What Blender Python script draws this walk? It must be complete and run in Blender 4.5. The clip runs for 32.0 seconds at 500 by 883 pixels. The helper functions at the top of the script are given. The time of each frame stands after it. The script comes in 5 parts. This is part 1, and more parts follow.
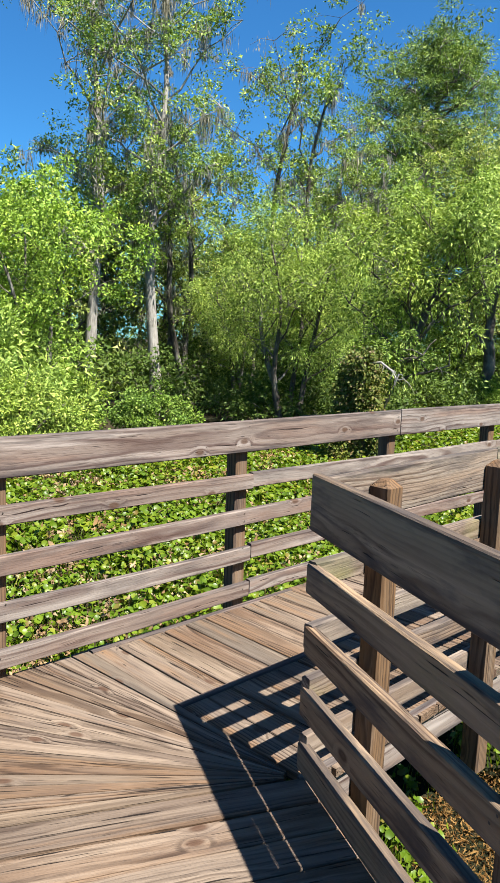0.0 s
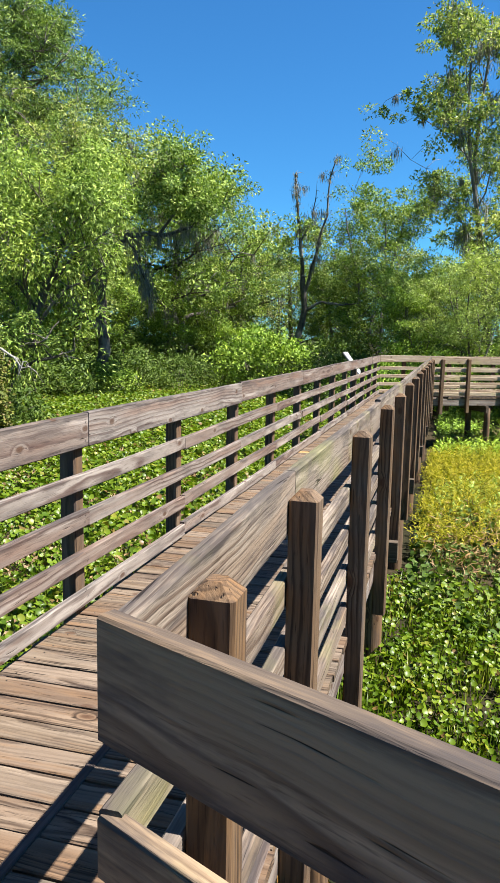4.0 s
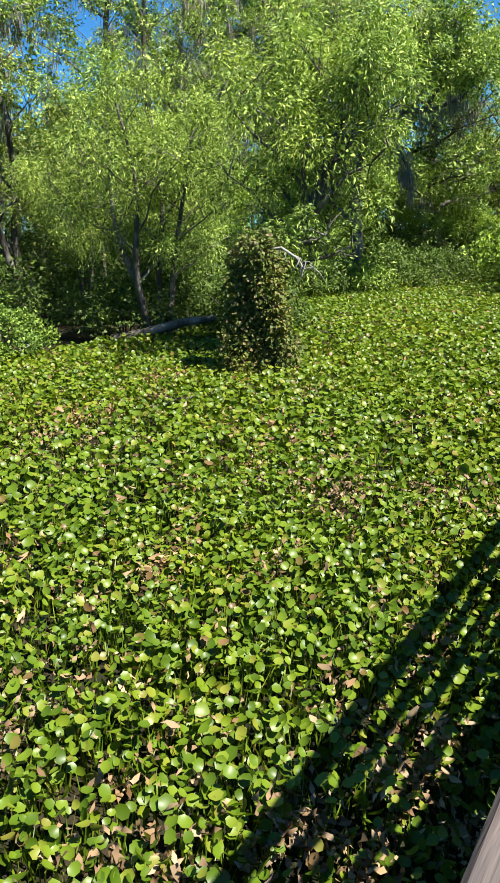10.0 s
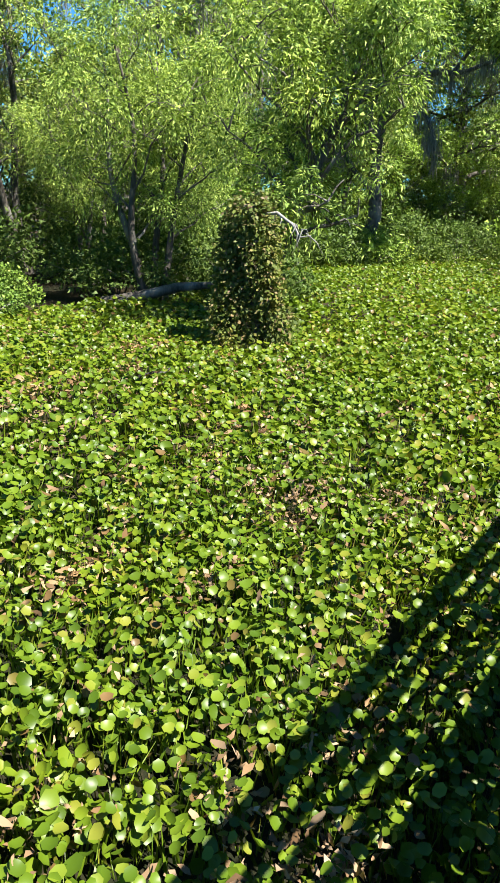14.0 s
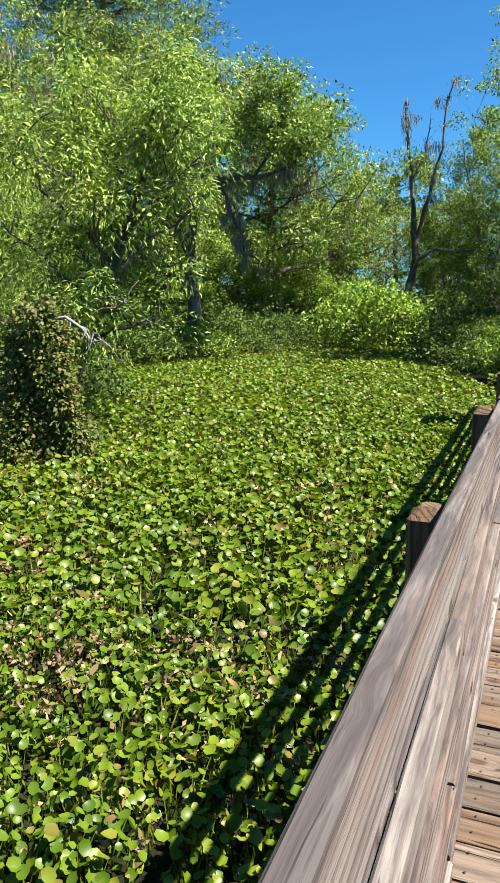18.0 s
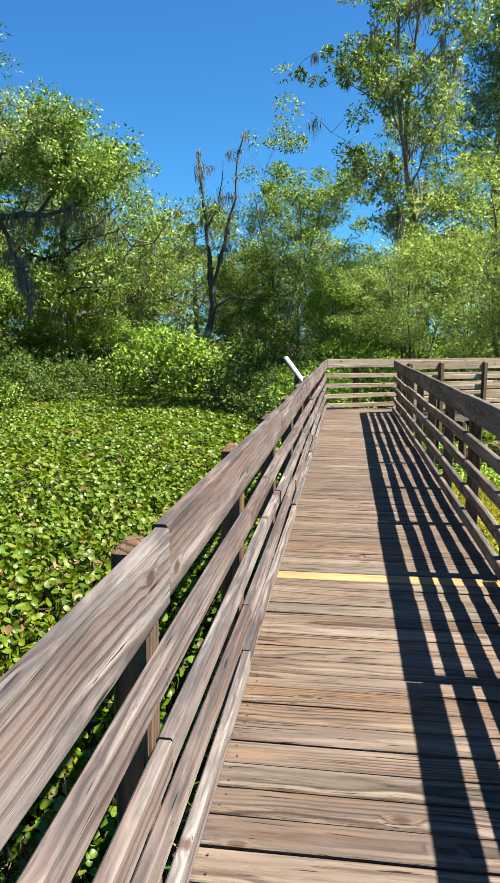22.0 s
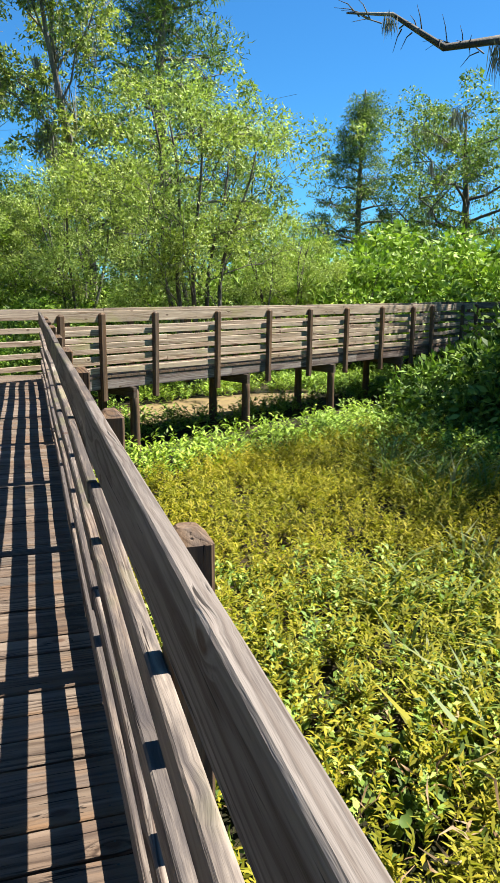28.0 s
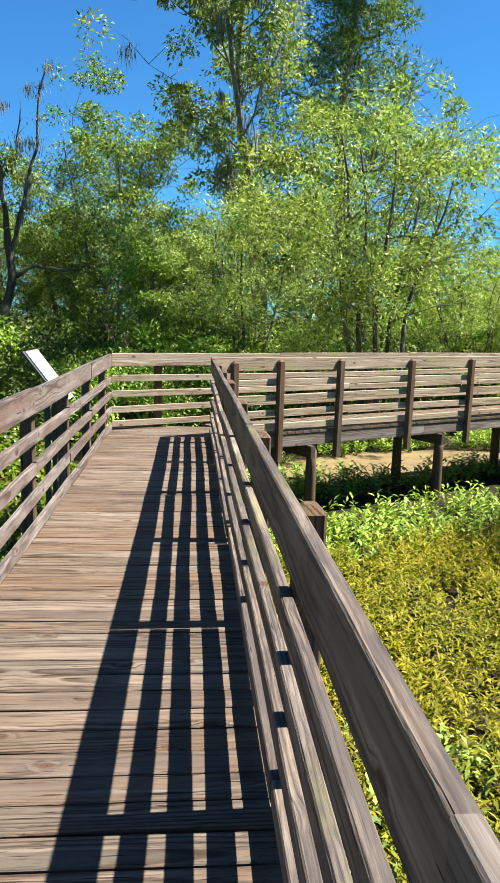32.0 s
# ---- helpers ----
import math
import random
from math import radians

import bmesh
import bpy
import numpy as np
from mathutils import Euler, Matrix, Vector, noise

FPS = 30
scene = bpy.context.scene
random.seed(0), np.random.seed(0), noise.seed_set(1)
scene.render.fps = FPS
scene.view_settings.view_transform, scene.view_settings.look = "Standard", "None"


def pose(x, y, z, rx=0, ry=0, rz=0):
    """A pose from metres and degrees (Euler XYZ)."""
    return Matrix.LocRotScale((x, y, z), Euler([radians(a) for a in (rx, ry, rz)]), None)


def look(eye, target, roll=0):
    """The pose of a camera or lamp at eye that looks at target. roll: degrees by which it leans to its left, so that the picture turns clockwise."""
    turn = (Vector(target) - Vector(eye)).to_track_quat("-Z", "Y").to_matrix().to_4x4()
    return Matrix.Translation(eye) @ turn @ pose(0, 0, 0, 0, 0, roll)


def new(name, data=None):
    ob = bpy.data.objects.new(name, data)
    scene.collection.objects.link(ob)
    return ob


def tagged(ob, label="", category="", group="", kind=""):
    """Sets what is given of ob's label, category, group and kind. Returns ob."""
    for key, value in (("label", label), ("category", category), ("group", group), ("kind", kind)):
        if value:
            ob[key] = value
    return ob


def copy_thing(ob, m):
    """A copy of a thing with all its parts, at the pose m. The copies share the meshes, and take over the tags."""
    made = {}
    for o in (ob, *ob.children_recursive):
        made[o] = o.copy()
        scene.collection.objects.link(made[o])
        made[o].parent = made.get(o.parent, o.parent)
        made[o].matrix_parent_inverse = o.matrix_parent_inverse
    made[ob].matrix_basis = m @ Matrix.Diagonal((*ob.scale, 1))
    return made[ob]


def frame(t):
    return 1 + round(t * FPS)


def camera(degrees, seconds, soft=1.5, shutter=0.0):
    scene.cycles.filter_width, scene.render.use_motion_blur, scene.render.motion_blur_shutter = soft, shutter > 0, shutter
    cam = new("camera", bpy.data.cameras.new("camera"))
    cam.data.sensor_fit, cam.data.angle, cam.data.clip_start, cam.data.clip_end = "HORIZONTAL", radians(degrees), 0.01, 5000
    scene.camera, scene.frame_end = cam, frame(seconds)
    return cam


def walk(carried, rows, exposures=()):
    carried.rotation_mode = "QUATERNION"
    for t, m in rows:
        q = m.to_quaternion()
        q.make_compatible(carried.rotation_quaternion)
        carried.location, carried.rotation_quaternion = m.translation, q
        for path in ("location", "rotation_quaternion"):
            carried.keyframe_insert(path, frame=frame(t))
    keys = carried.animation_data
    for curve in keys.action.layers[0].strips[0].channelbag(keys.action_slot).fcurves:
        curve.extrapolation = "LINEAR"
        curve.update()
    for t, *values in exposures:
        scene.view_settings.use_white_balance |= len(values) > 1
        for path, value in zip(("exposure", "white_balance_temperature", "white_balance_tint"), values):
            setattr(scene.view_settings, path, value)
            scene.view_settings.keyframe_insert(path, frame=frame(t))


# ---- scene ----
cam = camera(38.0, 32.0, soft=1.5)
PATH = [
    (0, (2.950, -0.855, 1.518), (1.543, 0.539, 1.246), 2.3),
    (0.5, (2.730, -0.712, 1.509), (1.506, 0.848, 1.249), 2.3),
    (1, (2.563, -0.586, 1.485), (1.489, 1.082, 1.228), 2.3),
    (1.5, (2.487, -0.535, 1.500), (1.539, 1.203, 1.216), 2.4),
    (2, (2.410, -0.411, 1.482), (1.562, 1.378, 1.196), 2.3),
    (3, (2.220, -0.164, 1.483), (1.572, 1.706, 1.190), 2.3),
    (3.5, (2.020, -0.020, 1.489), (1.468, 1.881, 1.202), 2.2),
    (5.5, (1.359, 0.400, 1.463), (0.864, 2.317, 1.184), -0.2),
    (6, (1.161, 0.505, 1.476), (0.599, 2.403, 1.190), -0.1),
    (6.5, (0.980, 0.630, 1.480), (0.355, 2.506, 1.184), 0.1),
    (7, (0.834, 0.700, 1.484), (0.175, 2.565, 1.187), 0.3),
    (7.5, (0.642, 0.736, 1.503), (-0.033, 2.593, 1.195), 0.1),
    (8, (0.480, 0.755, 1.510), (-0.212, 2.601, 1.174), 0.1),
    (8.5, (0.349, 0.775, 1.516), (-0.380, 2.597, 1.130), -0.7),
    (9, (0.238, 0.880, 1.503), (-0.572, 2.654, 1.060), -1.4),
    (9.5, (0.142, 0.975, 1.474), (-0.785, 2.675, 0.975), -1.6),
    (10, (0.055, 1.039, 1.458), (-0.990, 2.652, 0.904), -1.3),
    (10.5, (0.010, 1.103, 1.438), (-1.166, 2.601, 0.823), -0.8),
    (11, (0.006, 1.178, 1.416), (-1.272, 2.566, 0.754), -0.3),
    (11.5, (0.013, 1.285, 1.388), (-1.311, 2.623, 0.715), 0.2),
    (12, (0.015, 1.470, 1.398), (-1.322, 2.796, 0.723), 0.5),
    (12.5, (0.016, 1.660, 1.406), (-1.281, 3.024, 0.730), 0.7),
    (13, (0.016, 1.828, 1.418), (-1.209, 3.258, 0.744), 0.9),
    (13.5, (0.016, 2.001, 1.435), (-1.124, 3.506, 0.775), 1.2),
    (14, (0.015, 2.159, 1.450), (-1.046, 3.727, 0.806), 1.6),
    (14.5, (0.017, 2.347, 1.449), (-0.987, 3.960, 0.826), 1.4),
    (15, (0.040, 2.483, 1.454), (-0.913, 4.137, 0.859), 1.0),
    (15.5, (0.032, 2.600, 1.477), (-0.872, 4.292, 0.914), 0.5),
    (17.5, (0.093, 3.247, 1.527), (-0.685, 5.040, 1.105), -0.2),
    (18, (0.139, 3.422, 1.513), (-0.603, 5.236, 1.112), -0.6),
    (18.5, (0.153, 3.574, 1.491), (-0.540, 5.411, 1.112), -0.3),
    (19, (0.149, 3.699, 1.505), (-0.496, 5.557, 1.147), -0.5),
    (19.5, (0.212, 3.845, 1.530), (-0.397, 5.719, 1.192), -0.6),
    (20, (0.287, 4.003, 1.537), (-0.285, 5.892, 1.214), -0.5),
    (20.5, (0.325, 4.213, 1.531), (-0.183, 6.122, 1.220), -0.5),
    (21, (0.342, 4.425, 1.533), (-0.093, 6.354, 1.231), -0.4),
    (21.5, (0.377, 4.666, 1.530), (0.010, 6.611, 1.239), -0.5),
    (22, (0.405, 4.955, 1.507), (0.146, 6.918, 1.226), 0.2),
    (22.5, (0.469, 5.274, 1.499), (0.338, 7.251, 1.225), 0.0),
    (23, (0.551, 5.574, 1.5), (0.525, 7.556, 1.232), -0.0),
    (23.5, (0.665, 5.894, 1.506), (0.727, 7.876, 1.239), 0.3),
    (24, (0.736, 6.209, 1.502), (0.88, 8.186, 1.237), 0.4),
    (24.5, (0.742, 6.48, 1.475), (0.948, 8.453, 1.221), 0.5),
    (25, (0.775, 6.773, 1.473), (1.03, 8.741, 1.224), 0.2),
    (25.5, (0.82, 7.065, 1.478), (1.136, 9.023, 1.22), 0.1),
    (26, (0.881, 7.355, 1.483), (1.268, 9.297, 1.203), 0.0),
    (26.5, (0.939, 7.618, 1.484), (1.393, 9.539, 1.162), -0.2),
    (28.5, (1.237, 8.585, 1.486), (1.841, 10.443, 1.06), 1.2),
    (29, (1.282, 8.91, 1.476), (1.912, 10.761, 1.052), 1.6),
    (29.5, (1.304, 9.144, 1.487), (1.939, 10.992, 1.062), 1.2),
    (30, (1.344, 9.35, 1.51), (1.949, 11.213, 1.105), 1.0),
    (30.5, (1.338, 9.566, 1.542), (1.893, 11.453, 1.176), 0.8),
    (31, (1.239, 9.778, 1.547), (1.725, 11.687, 1.205), 1.0),
    (31.5, (1.165, 10.027, 1.558), (1.514, 11.967, 1.224), 1.0),
    (32, (1.08, 10.303, 1.577), (1.248, 12.269, 1.248), 1.6),
]
# the clip's own exposure drifts a little as it looks down into the plants and up again
EXPOSURES = [(0, 1.75), (1.5, 1.85), (3.5, 1.78), (6, 1.79), (8, 1.78), (9.5, 1.68), (11, 1.84), (13, 1.92), (15, 1.94), (17.5, 1.78), (19, 1.70), (21, 1.76), (23, 1.79), (26, 1.76), (29, 1.75), (30, 1.74), (32, 1.81)]
walk(cam, [(t, look(eye, target, roll)) for t, eye, target, roll in PATH], EXPOSURES)

# ---- world, sun, exposure ----
SUN_DIR = Vector((-0.628, -0.015, -1.0)).normalized()
world = bpy.data.worlds.new("world")
scene.world = world
world.use_nodes = True
wn = world.node_tree
sky = wn.nodes.new("ShaderNodeTexSky")
sky.sky_type = "NISHITA"
sky.sun_disc = False
sky.sun_elevation = math.asin(-SUN_DIR.z)
sky.sun_rotation = math.atan2(-SUN_DIR.x, -SUN_DIR.y)
sky.air_density, sky.dust_density, sky.ozone_density = 1.0, 0.1, 1.2
deep = wn.nodes.new("ShaderNodeMix")
deep.data_type, deep.blend_type = "RGBA", "MULTIPLY"
deep.inputs[0].default_value = 1.0
deep.inputs[7].default_value = (0.35, 0.99, 1.52, 1)
wn.links.new(sky.outputs["Color"], deep.inputs[6])
wn.links.new(deep.outputs[2], wn.nodes["Background"].inputs["Color"])
wn.nodes["Background"].inputs["Strength"].default_value = 0.0335
sun = new("sun", bpy.data.lights.new("sun", "SUN"))
sun.data.energy, sun.data.angle, sun.data.color = 5.0, radians(0.53), (1.0, 0.955, 0.88)
sun.rotation_mode = "QUATERNION"
sun.rotation_quaternion = SUN_DIR.to_track_quat("-Z", "Y")

# ---- materials ----
def node_mat(name):
    m = bpy.data.materials.new(name)
    m.use_nodes = True
    nt = m.node_tree
    return m, nt, nt.nodes["Principled BSDF"]


def add(nt, kind, **vals):
    n = nt.nodes.new(kind)
    for k, v in vals.items():
        n.inputs[k].default_value = v
    return n


def ramp(nt, src, stops, interp="LINEAR"):
    r = nt.nodes.new("ShaderNodeValToRGB")
    r.color_ramp.interpolation = interp
    el = r.color_ramp.elements
    while len(el) > 1:
        el.remove(el[-1])
    el[0].position, el[0].color = stops[0][0], (*stops[0][1], 1)
    for p, c in stops[1:]:
        e = el.new(p)
        e.color = (*c, 1)
    nt.links.new(src, r.inputs["Fac"])
    return r.outputs["Color"]


def mixc(nt, a, b, fac, mode="MIX"):
    n = nt.nodes.new("ShaderNodeMix")
    n.data_type, n.blend_type = "RGBA", mode
    for sock, v in ((n.inputs[0], fac), (n.inputs[6], a), (n.inputs[7], b)):
        if isinstance(v, bpy.types.NodeSocket):
            nt.links.new(v, sock)
        elif isinstance(v, (int, float)):
            sock.default_value = v
        else:
            sock.default_value = (*v, 1)
    return n.outputs[2]


def mathn(nt, op, a, b=0.0):
    n = nt.nodes.new("ShaderNodeMath")
    n.operation = op
    for sock, v in ((n.inputs[0], a), (n.inputs[1], b)):
        if isinstance(v, bpy.types.NodeSocket):
            nt.links.new(v, sock)
        else:
            sock.default_value = v
    return n.outputs[0]


def wood_material(name, tones, grey, dark, grey_amount=0.5, algae=0.0, relief=0.35, stains=0.45, edge=0.0, ring=0.013, warm=None, streak=0.5, warm_amount=0.6, crack=0.69, grain=0.75):
    """Weathered plain-sawn softwood: growth rings cut along the piece's own x, face to its z."""
    m, nt, bsdf = node_mat(name)
    L = nt.links.new
    tc = nt.nodes.new("ShaderNodeTexCoord")
    info = nt.nodes.new("ShaderNodeObjectInfo")
    wn3 = nt.nodes.new("ShaderNodeTexWhiteNoise")
    wn3.noise_dimensions = "1D"
    L(info.outputs["Random"], wn3.inputs["W"])
    rnd3 = nt.nodes.new("ShaderNodeSeparateColor")
    L(wn3.outputs["Color"], rnd3.inputs[0])

    def vec(op, u, v, w=None):
        n = nt.nodes.new("ShaderNodeVectorMath")
        n.operation = op
        for i, val in enumerate((u, v, w)):
            if val is None:
                continue
            if isinstance(val, bpy.types.NodeSocket):
                L(val, n.inputs[i])
            else:
                n.inputs[i].default_value = val
        return n.outputs[0]

    P = vec("MULTIPLY_ADD", wn3.outputs["Color"], (37.0, 11.0, 23.0), tc.outputs["Object"])

    def noise_at(src, sc, detail=3.0, rough=0.55):
        n = add(nt, "ShaderNodeTexNoise", Scale=1.0, Detail=detail, Roughness=rough)
        L(vec("MULTIPLY", src, sc), n.inputs["Vector"])
        return n

    def band(src, lo, hi, amount=1.0):
        return mathn(nt, "MULTIPLY", ramp(nt, src, [(lo, (0, 0, 0)), (hi, (1, 1, 1))]), amount)

    # the heart of the log lies below the face, a little to one side, and wanders along the board
    wander = noise_at(P, (0.9, 0.9, 0.9), 2.0)
    ripple = noise_at(P, (3.5, 9.0, 9.0), 2.0)
    heart = vec("MULTIPLY_ADD", wn3.outputs["Color"], (0.0, 0.16, 0.07), (0.0, -0.08, 0.03))
    q = vec("ADD", tc.outputs["Object"], heart)
    q = vec("MULTIPLY_ADD", wander.outputs["Color"], (0.0, 0.055, 0.06), q)
    kv = add(nt, "ShaderNodeTexVoronoi", Scale=1.0)
    kv.voronoi_dimensions = "2D"
    L(vec("MULTIPLY", vec("MULTIPLY_ADD", ripple.outputs["Color"], (0.02, 0.012, 0.0), P), (3.2, 6.5, 1.0)), kv.inputs["Vector"])
    pick = nt.nodes.new("ShaderNodeSeparateColor")
    L(kv.outputs["Color"], pick.inputs[0])
    has = mathn(nt, "GREATER_THAN", pick.outputs[0], 0.80)
    # the grain bends round the knots
    eye = nt.nodes.new("ShaderNodeCombineXYZ")
    L(mathn(nt, "MULTIPLY", has, band(kv.outputs["Distance"], 0.26, 0.0, 0.022)), eye.inputs["Z"])
    q = vec("ADD", q, eye.outputs[0])
    q = vec("MULTIPLY_ADD", ripple.outputs["Color"], (0.0, 0.012, 0.012), q)
    rings = nt.nodes.new("ShaderNodeTexWave")
    rings.wave_type, rings.rings_direction, rings.wave_profile = "RINGS", "X", "SAW"
    rings.inputs["Scale"].default_value = 2 * math.pi / 20 / ring
    rings.inputs["Distortion"].default_value = 0.0
    L(q, rings.inputs["Vector"])
    fine = noise_at(q, (8.0, 160, 160), 3.0, 0.65)
    mid = noise_at(q, (2.2, 30, 30), 4.0, 0.65)
    cracks = noise_at(q, (2.6, 80, 80), 2.0)
    gate = noise_at(P, (0.9, 7.0, 7.0), 1.0)
    blotch = noise_at(P, (1.3, 6.0, 6.0), 4.0, 0.6)
    stain = noise_at(P, (2.3, 10.0, 10.0), 5.0, 0.65)
    knot = mathn(nt, "MULTIPLY", has, band(kv.outputs["Distance"], 0.125, 0.07, 1.0))
    base = ramp(nt, rnd3.outputs[0], [(i / len(tones), c) for i, c in enumerate(tones)], "CONSTANT")
    c = mixc(nt, base, grey, mathn(nt, "ADD", band(blotch.outputs["Fac"], 0.36, 0.64, grey_amount), mathn(nt, "MULTIPLY", rnd3.outputs[1], grey_amount * 0.45)))
    ringf = ramp(nt, rings.outputs["Fac"], [(0.0, (0.75, 0.75, 0.75)), (0.10, (0, 0, 0)), (0.55, (0.08, 0.08, 0.08)), (0.88, (1, 1, 1)), (1.0, (0.85, 0.85, 0.85))])
    tint = noise_at(q, (0.7, 11.0, 11.0), 3.0, 0.6)
    if warm:
        c = mixc(nt, c, warm, band(tint.outputs["Fac"], 0.50, 0.66, warm_amount))
    c = mixc(nt, c, tuple(2.0 * v for v in grey), band(tint.outputs["Fac"], 0.45, 0.30, 0.5))
    open_grain = band(gate.outputs["Fac"], 0.40, 0.62)
    c = mixc(nt, c, dark, mathn(nt, "MULTIPLY", ringf, mathn(nt, "ADD", mathn(nt, "MULTIPLY", open_grain, 0.70), 0.18)))
    c = mixc(nt, c, dark, band(mid.outputs["Fac"], 0.52, 0.72, streak))
    c = mixc(nt, c, tuple(0.6 * v for v in dark), mathn(nt, "MULTIPLY", band(fine.outputs["Fac"], 0.54, 0.68, grain), mathn(nt, "ADD", mathn(nt, "MULTIPLY", open_grain, 0.8), 0.15)))
    c = mixc(nt, c, (0.05, 0.041, 0.040), band(stain.outputs["Fac"], 0.50, 0.66, stains))
    if edge:
        sep = nt.nodes.new("ShaderNodeSeparateXYZ")
        L(tc.outputs["Generated"], sep.inputs[0])
        far_up = mathn(nt, "ABSOLUTE", mathn(nt, "SUBTRACT", sep.outputs[1], 0.5))
        worn = mathn(nt, "ADD", far_up, mathn(nt, "MULTIPLY", mathn(nt, "SUBTRACT", mid.outputs["Fac"], 0.5), 0.75))
        c = mixc(nt, c, (0.036, 0.031, 0.031), band(worn, 0.50 - 0.22 * edge, 0.70 - 0.26 * edge, edge))
    c = mixc(nt, c, tuple(0.22 * v for v in dark), band(cracks.outputs["Fac"], crack, crack + 0.035, 0.95))
    c = mixc(nt, c, (0.060, 0.030, 0.017), mathn(nt, "MULTIPLY", knot, 0.8))
    if algae:
        al = noise_at(P, (1.6, 3.0, 3.0), 4.0)
        c = mixc(nt, c, (0.26, 0.27, 0.07), band(al.outputs["Fac"], 0.56, 0.70, algae))
    L(c, bsdf.inputs["Base Color"])
    bsdf.inputs["Roughness"].default_value = 0.82
    bsdf.inputs["Specular IOR Level"].default_value = 0.22
    h = mathn(nt, "ADD", mathn(nt, "MULTIPLY", fine.outputs["Fac"], -0.9), mathn(nt, "ADD", mathn(nt, "MULTIPLY", mid.outputs["Fac"], -0.8), band(cracks.outputs["Fac"], crack - 0.02, crack + 0.035, -1.0)))
    h = mathn(nt, "ADD", h, mathn(nt, "MULTIPLY", ringf, 0.22))
    bump = add(nt, "ShaderNodeBump", Strength=relief, Distance=0.004)
    L(h, bump.inputs["Height"])
    L(bump.outputs[0], bsdf.inputs["Normal"])
    return m


DECK_WOOD = wood_material("deck_wood", [(0.098, 0.069, 0.052), (0.141, 0.103, 0.073), (0.110, 0.064, 0.037), (0.091, 0.073, 0.056), (0.136, 0.081, 0.046), (0.174, 0.129, 0.096), (0.098, 0.061, 0.037), (0.154, 0.111, 0.080), (0.122, 0.086, 0.057)], (0.142, 0.110, 0.082), (0.028, 0.016, 0.010), 0.45, relief=0.9, stains=0.26, warm=(0.165, 0.092, 0.044), streak=0.60, warm_amount=0.75, crack=0.66, grain=0.85)
NEW_WOOD = wood_material("fresh_pine", [(0.30, 0.178, 0.070), (0.315, 0.188, 0.076)], (0.28, 0.180, 0.085), (0.22, 0.135, 0.06), 0.2, relief=0.15, stains=0.12, streak=0.3)
RAIL_WOOD = wood_material("rail_wood", [(0.182, 0.146, 0.124), (0.206, 0.172, 0.148), (0.128, 0.082, 0.062), (0.190, 0.154, 0.132), (0.142, 0.092, 0.070), (0.216, 0.184, 0.162), (0.156, 0.114, 0.092)], (0.192, 0.170, 0.152), (0.059, 0.034, 0.028), 0.5, relief=0.45, stains=0.45, edge=0.75, ring=0.019, warm=(0.164, 0.096, 0.068), streak=0.22, warm_amount=0.55)
BLEACHED_WOOD = wood_material("bleached_rail_wood", [(0.345, 0.268, 0.186), (0.372, 0.298, 0.212), (0.300, 0.225, 0.148)], (0.352, 0.292, 0.222), (0.135, 0.084, 0.050), 0.5, algae=0.35, relief=0.45, stains=0.25, edge=0.3, ring=0.019, streak=0.25)
MOSSY_WOOD = wood_material("algae_stained_rail_wood", [(0.190, 0.146, 0.110), (0.212, 0.166, 0.126), (0.158, 0.112, 0.080), (0.176, 0.140, 0.112)], (0.206, 0.172, 0.140), (0.060, 0.036, 0.024), 0.5, algae=0.22, relief=0.6, stains=0.7, edge=0.75, ring=0.015, warm=(0.170, 0.105, 0.062), streak=0.3, warm_amount=0.4)
# rail wood made lighter and warmer to offset the blue shade on it
SHADE_TONED_WOOD = wood_material("shade_toned_rail_wood", [(0.256, 0.174, 0.104), (0.278, 0.192, 0.118), (0.224, 0.146, 0.084)], (0.252, 0.184, 0.120), (0.070, 0.039, 0.023), 0.5, algae=0.22, relief=0.7, stains=0.75, edge=0.75, ring=0.013, streak=0.35)
SILVER_WOOD = wood_material("silver_rail_wood", [(0.160, 0.134, 0.113), (0.174, 0.148, 0.127)], (0.166, 0.144, 0.125), (0.066, 0.046, 0.034), 0.3, relief=0.5, stains=0.3, edge=0.3, ring=0.012, streak=0.3)
POST_WOOD = wood_material("post_wood", [(0.138, 0.078, 0.037), (0.152, 0.085, 0.041), (0.115, 0.070, 0.039)], (0.119, 0.092, 0.068), (0.032, 0.019, 0.012), 0.35, relief=0.6, stains=0.5, warm=(0.158, 0.083, 0.036))
DARK_WOOD = wood_material("treated_frame_wood", [(0.079, 0.057, 0.039), (0.092, 0.066, 0.043)], (0.092, 0.075, 0.059), (0.030, 0.019, 0.013), 0.5)

NAIL = node_mat("rusty_nail_heads")
NAIL[2].inputs["Base Color"].default_value = (0.03, 0.024, 0.02, 1)
NAIL[2].inputs["Roughness"].default_value = 0.6

# ---- mesh helpers ----
def mesh_of(name, verts, faces, mats, smooth=False, mat_index=None):
    me = bpy.data.meshes.new(name)
    me.from_pydata([tuple(v) for v in verts], [], faces)
    for mt in (mats if isinstance(mats, (list, tuple)) else [mats]):
        me.materials.append(mt)
    if smooth:
        me.polygons.foreach_set("use_smooth", [True] * len(me.polygons))
    if mat_index is not None:
        me.polygons.foreach_set("material_index", mat_index)
    me.update()
    return me


def part(name, data, parent=None, m=None, label=""):
    """One mesh object under a thing or a part."""
    ob = new(name, data)
    if parent is not None:
        ob.parent = parent
    if m is not None:
        ob.matrix_basis = m
    if label:
        ob["label"] = label
    return ob


def thing(name, label, category, group="", kind="", at=(0, 0, 0)):
    e = new(name)
    e.location = at
    return tagged(e, label, category, group, kind)


